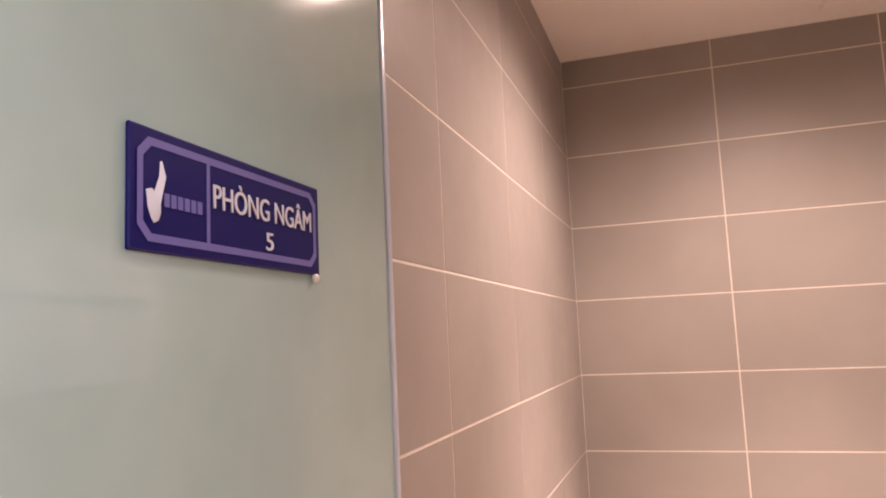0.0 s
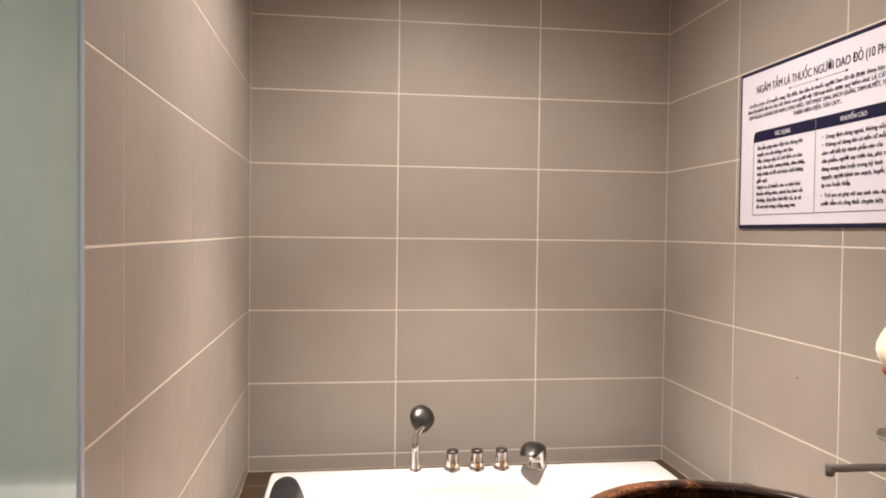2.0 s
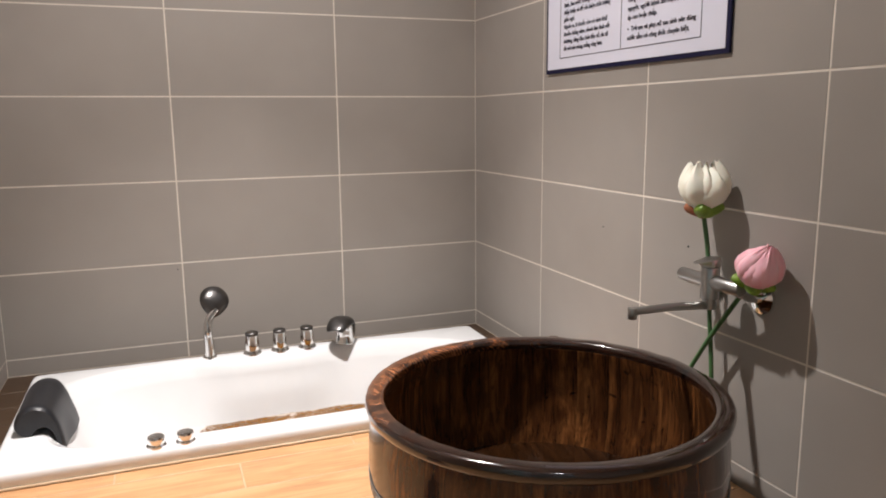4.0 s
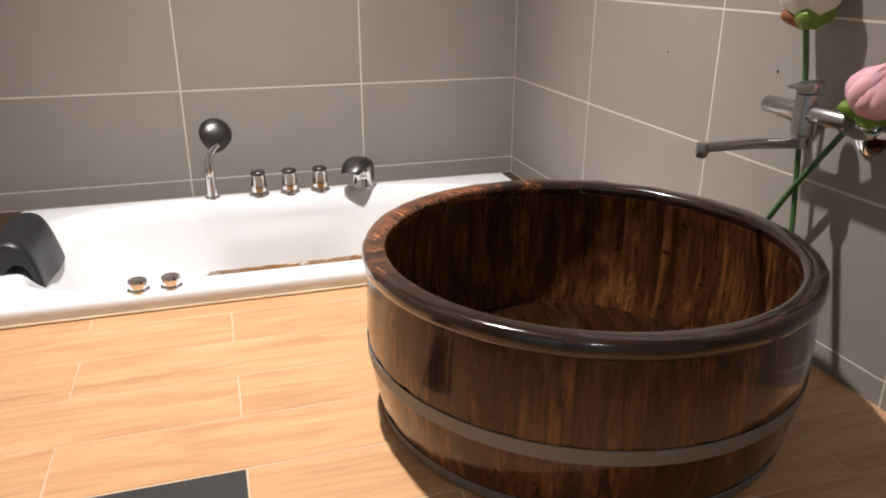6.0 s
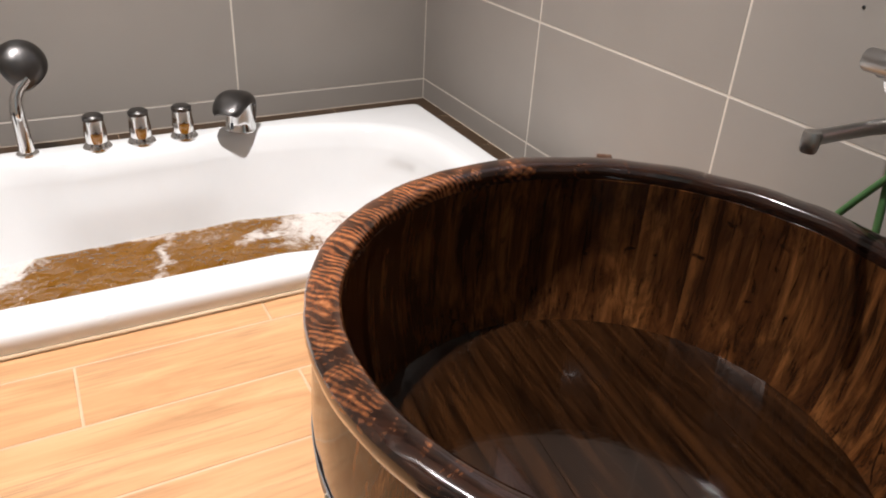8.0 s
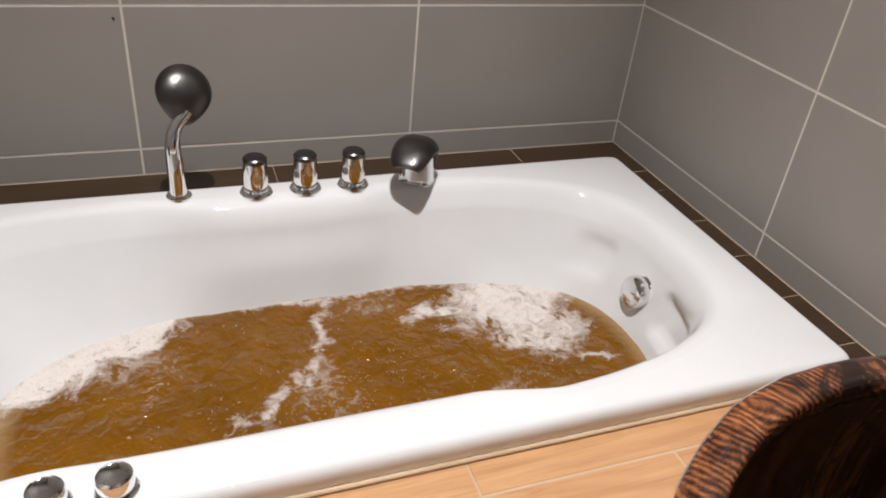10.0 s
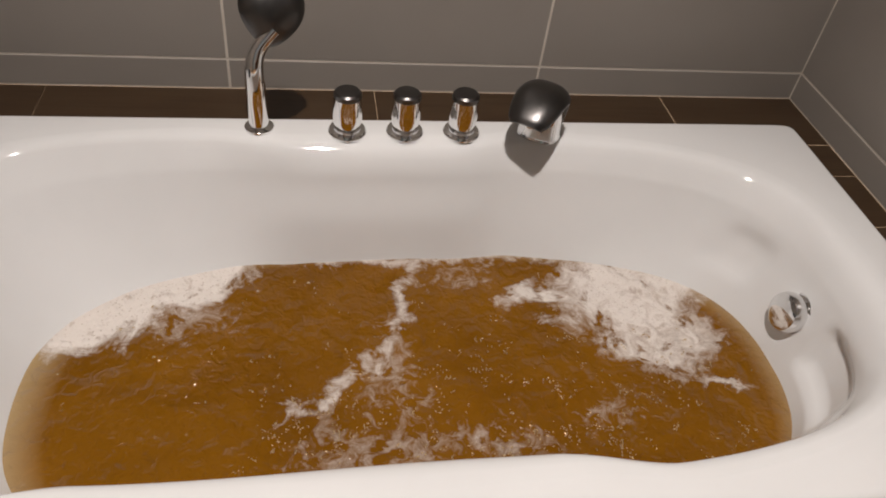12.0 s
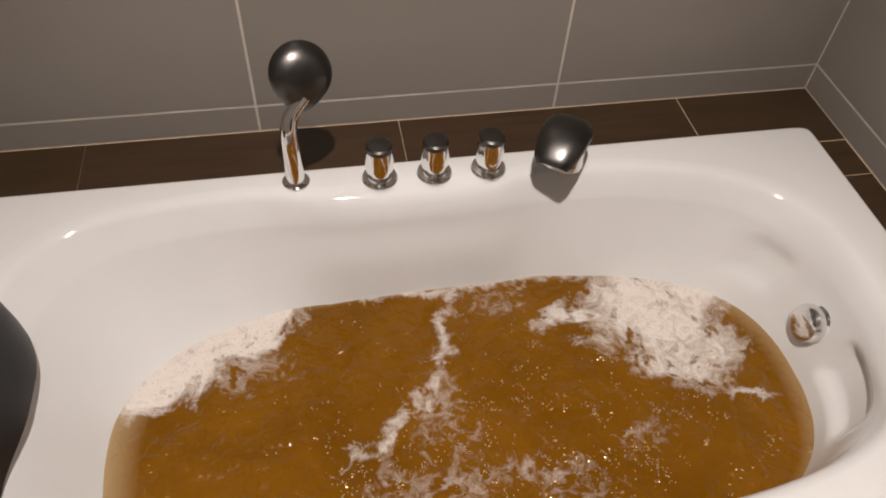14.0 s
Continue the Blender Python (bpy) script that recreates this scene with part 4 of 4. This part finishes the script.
# ---- glass door and its sign ----
GX = -0.397
door = thing("glass_door", (GX, YN, 0), "milky green glass door standing open along the wall", "door")
part("pane", box((-0.010, 0.002, 0.012), (0.0, 0.833, 2.20), 0.0012, 1), GLASS, door, "reflective milky green glass pane")
part("edge_strip", box((-0.012, 0.8332, 0.012), (0.003, 0.848, 2.20), 0.003, 2), EDGE, door, "pale blue plastic edge strip", True)

SY0, SZ0, SL, SH = 0.502, 1.3595, 0.277, 0.091
sign = thing("door_sign", Matrix.Translation((GX + 0.0005, SY0, SZ0)) @ Matrix(((0, 0, 1, 0), (1, 0, 0, 0), (0, 1, 0, 0), (0, 0, 0, 1))),
             "navy blue room sign with white lettering on the glass door", "sign")
part("plate", box((0, 0, 0), (SL, SH, 0.004), 0.0012, 1), NAVY_SIGN, sign, "glossy navy plate")
bm = bmesh.new()
m, w, c = 0.0075, 0.006, 0.011


def octagon(d):
    k = c - d * 0.4
    return [(m + d + k, m + d), (SL - m - d - k, m + d), (SL - m - d, m + d + k), (SL - m - d, SH - m - d - k), (SL - m - d - k, SH - m - d), (m + d + k, SH - m - d), (m + d, SH - m - d - k), (m + d, m + d + k)]


outer_loop = [bm.verts.new((x, y, 0.0046)) for x, y in octagon(0)]
inner_loop = [bm.verts.new((x, y, 0.0046)) for x, y in octagon(w)]
for i in range(8):
    bm.faces.new((outer_loop[i], outer_loop[(i + 1) % 8], inner_loop[(i + 1) % 8], inner_loop[i]))
part("border", bm, LILAC, sign, "lilac printed border line")
part("border_rule", box((0.087, m + w, 0.0038), (0.091, SH - m - w, 0.0046)), LILAC, sign, "lilac dividing rule")
lettering("PHÒNG NGÂM", 0.0285, Matrix.Translation((0.177, 0.043, 0.0048)), WHITE_INK, sign, 0.163, True)
lettering("5", 0.0235, Matrix.Translation((0.180, 0.0165, 0.0048)), WHITE_INK, sign, 0.012, True)
bm = bmesh.new()
tube(bm, [(0.026, 0.022, 0.0045), (0.023, 0.026, 0.0045), (0.020, 0.033, 0.0045), (0.019, 0.040, 0.0045), (0.0175, 0.045, 0.0045)], [0.003, 0.0065, 0.008, 0.0065, 0.0035], 12, 0.05)
tube(bm, [(0.023, 0.036, 0.0045), (0.027, 0.045, 0.0045), (0.032, 0.057, 0.0045), (0.0325, 0.068, 0.0045)], [0.0060, 0.0050, 0.0040, 0.0008], 12, 0.05)
part("emblem", bm, WHITE_INK, sign, "white brush-stroke emblem", True)
for i in range(6):
    part("emblem_bar", box((0.036 + 0.0078 * i, 0.035, 0.004), (0.0418 + 0.0078 * i, 0.045, 0.0047)), LILAC, sign)
bm = bmesh.new()
bmesh.ops.create_icosphere(bm, subdivisions=2, radius=0.006, matrix=Matrix.Translation((SL - 0.007, -0.003, 0.003)) @ Matrix.Diagonal((1.1, 0.8, 0.45, 1)))
part("glue_dab", bm, WHITE_PLASTIC, sign, "white dab of glue under the plate", True)

# ---- ceiling fittings ----
lamp = thing("ceiling_downlight", (LAMP[0], LAMP[1], ZC), "round ceiling downlight with an added black baffle", "downlight")
# unseen baffle, added to keep the lamp out of the door glass
part("baffle", lathe([(0.080, -0.0005), (0.081, -0.052), (0.083, -0.055), (0.087, -0.055), (0.089, -0.052), (0.089, -0.0005)], 48), RUBBER, lamp, "short black baffle added to cut the lamp reflection", True)
part("lens", lathe([(0.040, -0.0015), (0.0, -0.002)], 30), LENS, lamp, "glowing warm lens")
led = thing("ceiling_panel_light", (PANEL[0], PANEL[1], ZC), "square white panel light on the corridor ceiling", "ceiling light")
part("frame", box((-0.10, -0.10, -0.016), (0.10, 0.10, -0.0005), 0.003, 2), WHITE_PLASTIC, led)
part("diffuser", box((-0.087, -0.087, -0.018), (0.087, 0.087, -0.0162)), LENS, led, "glowing white diffuser")
hatch = thing("ceiling_hatch", (0.93, 3.07, ZC), "square white access hatch flush in the ceiling", "hatch")
part("panel", box((-0.325, -0.33, -0.006), (0.325, 0.33, -0.0005), 0.001, 1), CEILING, hatch)
bm = bmesh.new()
for lo, hi in (((-0.34, -0.345, -0.004), (0.34, -0.333, -0.0005)), ((-0.34, 0.333, -0.004), (0.34, 0.345, -0.0005)), ((-0.34, -0.333, -0.004), (-0.328, 0.333, -0.0005)), ((0.328, -0.333, -0.004), (0.34, 0.333, -0.0005))):
    add_box(bm, lo, hi)
part("frame", bm, WHITE_PLASTIC, hatch)

# corridor window, unseen and added to house the cool fill light
win = tagged(new("window_1"), "unseen window added in the corridor wall for daylight", "window", kind="structure")
bm = bmesh.new()
for lo, hi in (((1.94, -1.55, 0.9), (1.99, -1.50, 2.2)), ((1.94, -0.40, 0.9), (1.99, -0.35, 2.2)), ((1.94, -1.50, 0.9), (1.99, -0.40, 0.95)), ((1.94, -1.50, 2.15), (1.99, -0.40, 2.2))):
    add_box(bm, lo, hi)
part("window_frame", bm, WHITE_PLASTIC, win)
pane_mat = Mat("window_glass", (1, 1, 1), 0.02)
pane_mat.set(Transmission_Weight=1.0, IOR=1.45)
pane = part("pane", box((1.962, -1.50, 0.95), (1.968, -0.40, 2.15)), pane_mat.m, win)
pane.visible_shadow = False

# ---- floor planks and deck pieces ----
PT = 0.0075
edges = [TUB_F - 0.001, 2.430, 2.270, 2.104, 1.940, 1.772] + [1.772 - 0.166 * i for i in range(1, 10)]
for i, (hi, lo) in enumerate(zip(edges, edges[1:])):
    x = (0.600 if i % 2 == 0 else 0.256) - 3 * TX
    while x < XR:
        a, b = max(x, XL), min(x + TX, XR)
        if b - a > 0.03:
            dark = i == 5 and abs(b - 0.256) < 0.02
            w, d = b - a - 0.004, hi - lo - 0.004
            ob = piece("drain_cover" if dark else "plank", slab_mesh("drain_cover" if dark else "plank", w, d, PT - (0.0005 if dark else 0), DRAIN if dark else PLANK),
                       Matrix.Translation(((a + b) / 2, (hi + lo) / 2, FZ - PT)), floor)
        x += TX
for a, b in ((XL, -0.21), (-0.21, 0.47), (0.47, 1.15), (1.15, XR)):
    piece("plank", slab_mesh("deck_plank", b - a - (0.002 if b > 1.0 else 0.0004), YF - TUB_B - 0.004, PT, DECK), Matrix.Translation(((a + b) / 2, (YF + TUB_B) / 2, -PT)), floor)
for x0, x1, phase in ((XL, TUB_L, 0.0), (TUB_R, XR, 0.114)):
    y = TUB_B - phase
    tops = [TUB_B] + [y - 0.165 * i for i in range(1 if phase == 0.0 else 0, 7) if TUB_F < y - 0.165 * i < TUB_B] + [TUB_F]
    for hi, lo in zip(tops, tops[1:]):
        if hi - lo > 0.02:
            piece("plank", slab_mesh("deck_plank", x1 - x0 - 0.004, hi - lo - 0.0018, PT, DECK), Matrix.Translation(((x0 + x1) / 2, (hi + lo) / 2, -PT)), floor)

# the sealant bead along the tub's foot
bead = bmesh.new()
tube(bead, [(TUB_L, TUB_F - 0.001, FZ + 0.0035), (CX, TUB_F - 0.0012, FZ + 0.0038), (TUB_R, TUB_F - 0.001, FZ + 0.0035)], 0.0048, 10)
tagged(part("trim_sealant", bead, FLOOR_GROUT, None, "", True), "beige sealant bead along the tub's foot", "trim", kind="structure")

# small dark plugs in the wall tiles
for at, out in (((XR, 2.031, 0.626), (-1, 0, 0)), ((XR, 2.467, 0.625), (-1, 0, 0)), ((0.141, YF, 0.383), (0, -1, 0))):
    hole, at, out = bmesh.new(), Vector(at), Vector(out)
    tube(hole, [at + out * 0.0012, at + out * 0.0030], [0.0030, 0.0024], 12)
    tagged(part("wall_plug", hole, RUBBER), "tiny dark wall plug in a tile", "wall plug", "plugs in the tiled walls")

# ---- wall tiles ----
courses = [0.0] + [ROW0 + ROW * i for i in range(8)] + [ZC]
faces = {
    "far": (wall_far, [XL, XL + TX, XL + 2 * TX, XR], lambda u, z: Matrix.Translation((u, YF, z)) @ Matrix(((1, 0, 0, 0), (0, 0, -1, 0), (0, 1, 0, 0), (0, 0, 0, 1)))),
    "left": (wall_left, [YF - TY * i for i in range(5, -1, -1)], lambda u, z: Matrix.Translation((XL, u, z)) @ Matrix(((0, 0, 1, 0), (1, 0, 0, 0), (0, 1, 0, 0), (0, 0, 0, 1)))),
    "right": (wall_right, [YF - TY * i for i in range(5, -1, -1)], lambda u, z: Matrix.Translation((XR, u, z)) @ Matrix(((0, 0, -1, 0), (-1, 0, 0, 0), (0, 1, 0, 0), (0, 0, 0, 1)))),
}
for key, (wall, cols, place) in faces.items():
    cols = [YN] + cols if key != "far" and cols[0] > YN + 0.03 else cols
    for z0, z1 in zip(courses, courses[1:]):
        for u0, u1 in zip(cols, cols[1:]):
            t = 0.0008
            piece("tile", slab_mesh("tile", u1 - u0 - GAP, z1 - z0 - GAP, t, TILE, 0.0004), place((u0 + u1) / 2, (z0 + z1) / 2), wall)
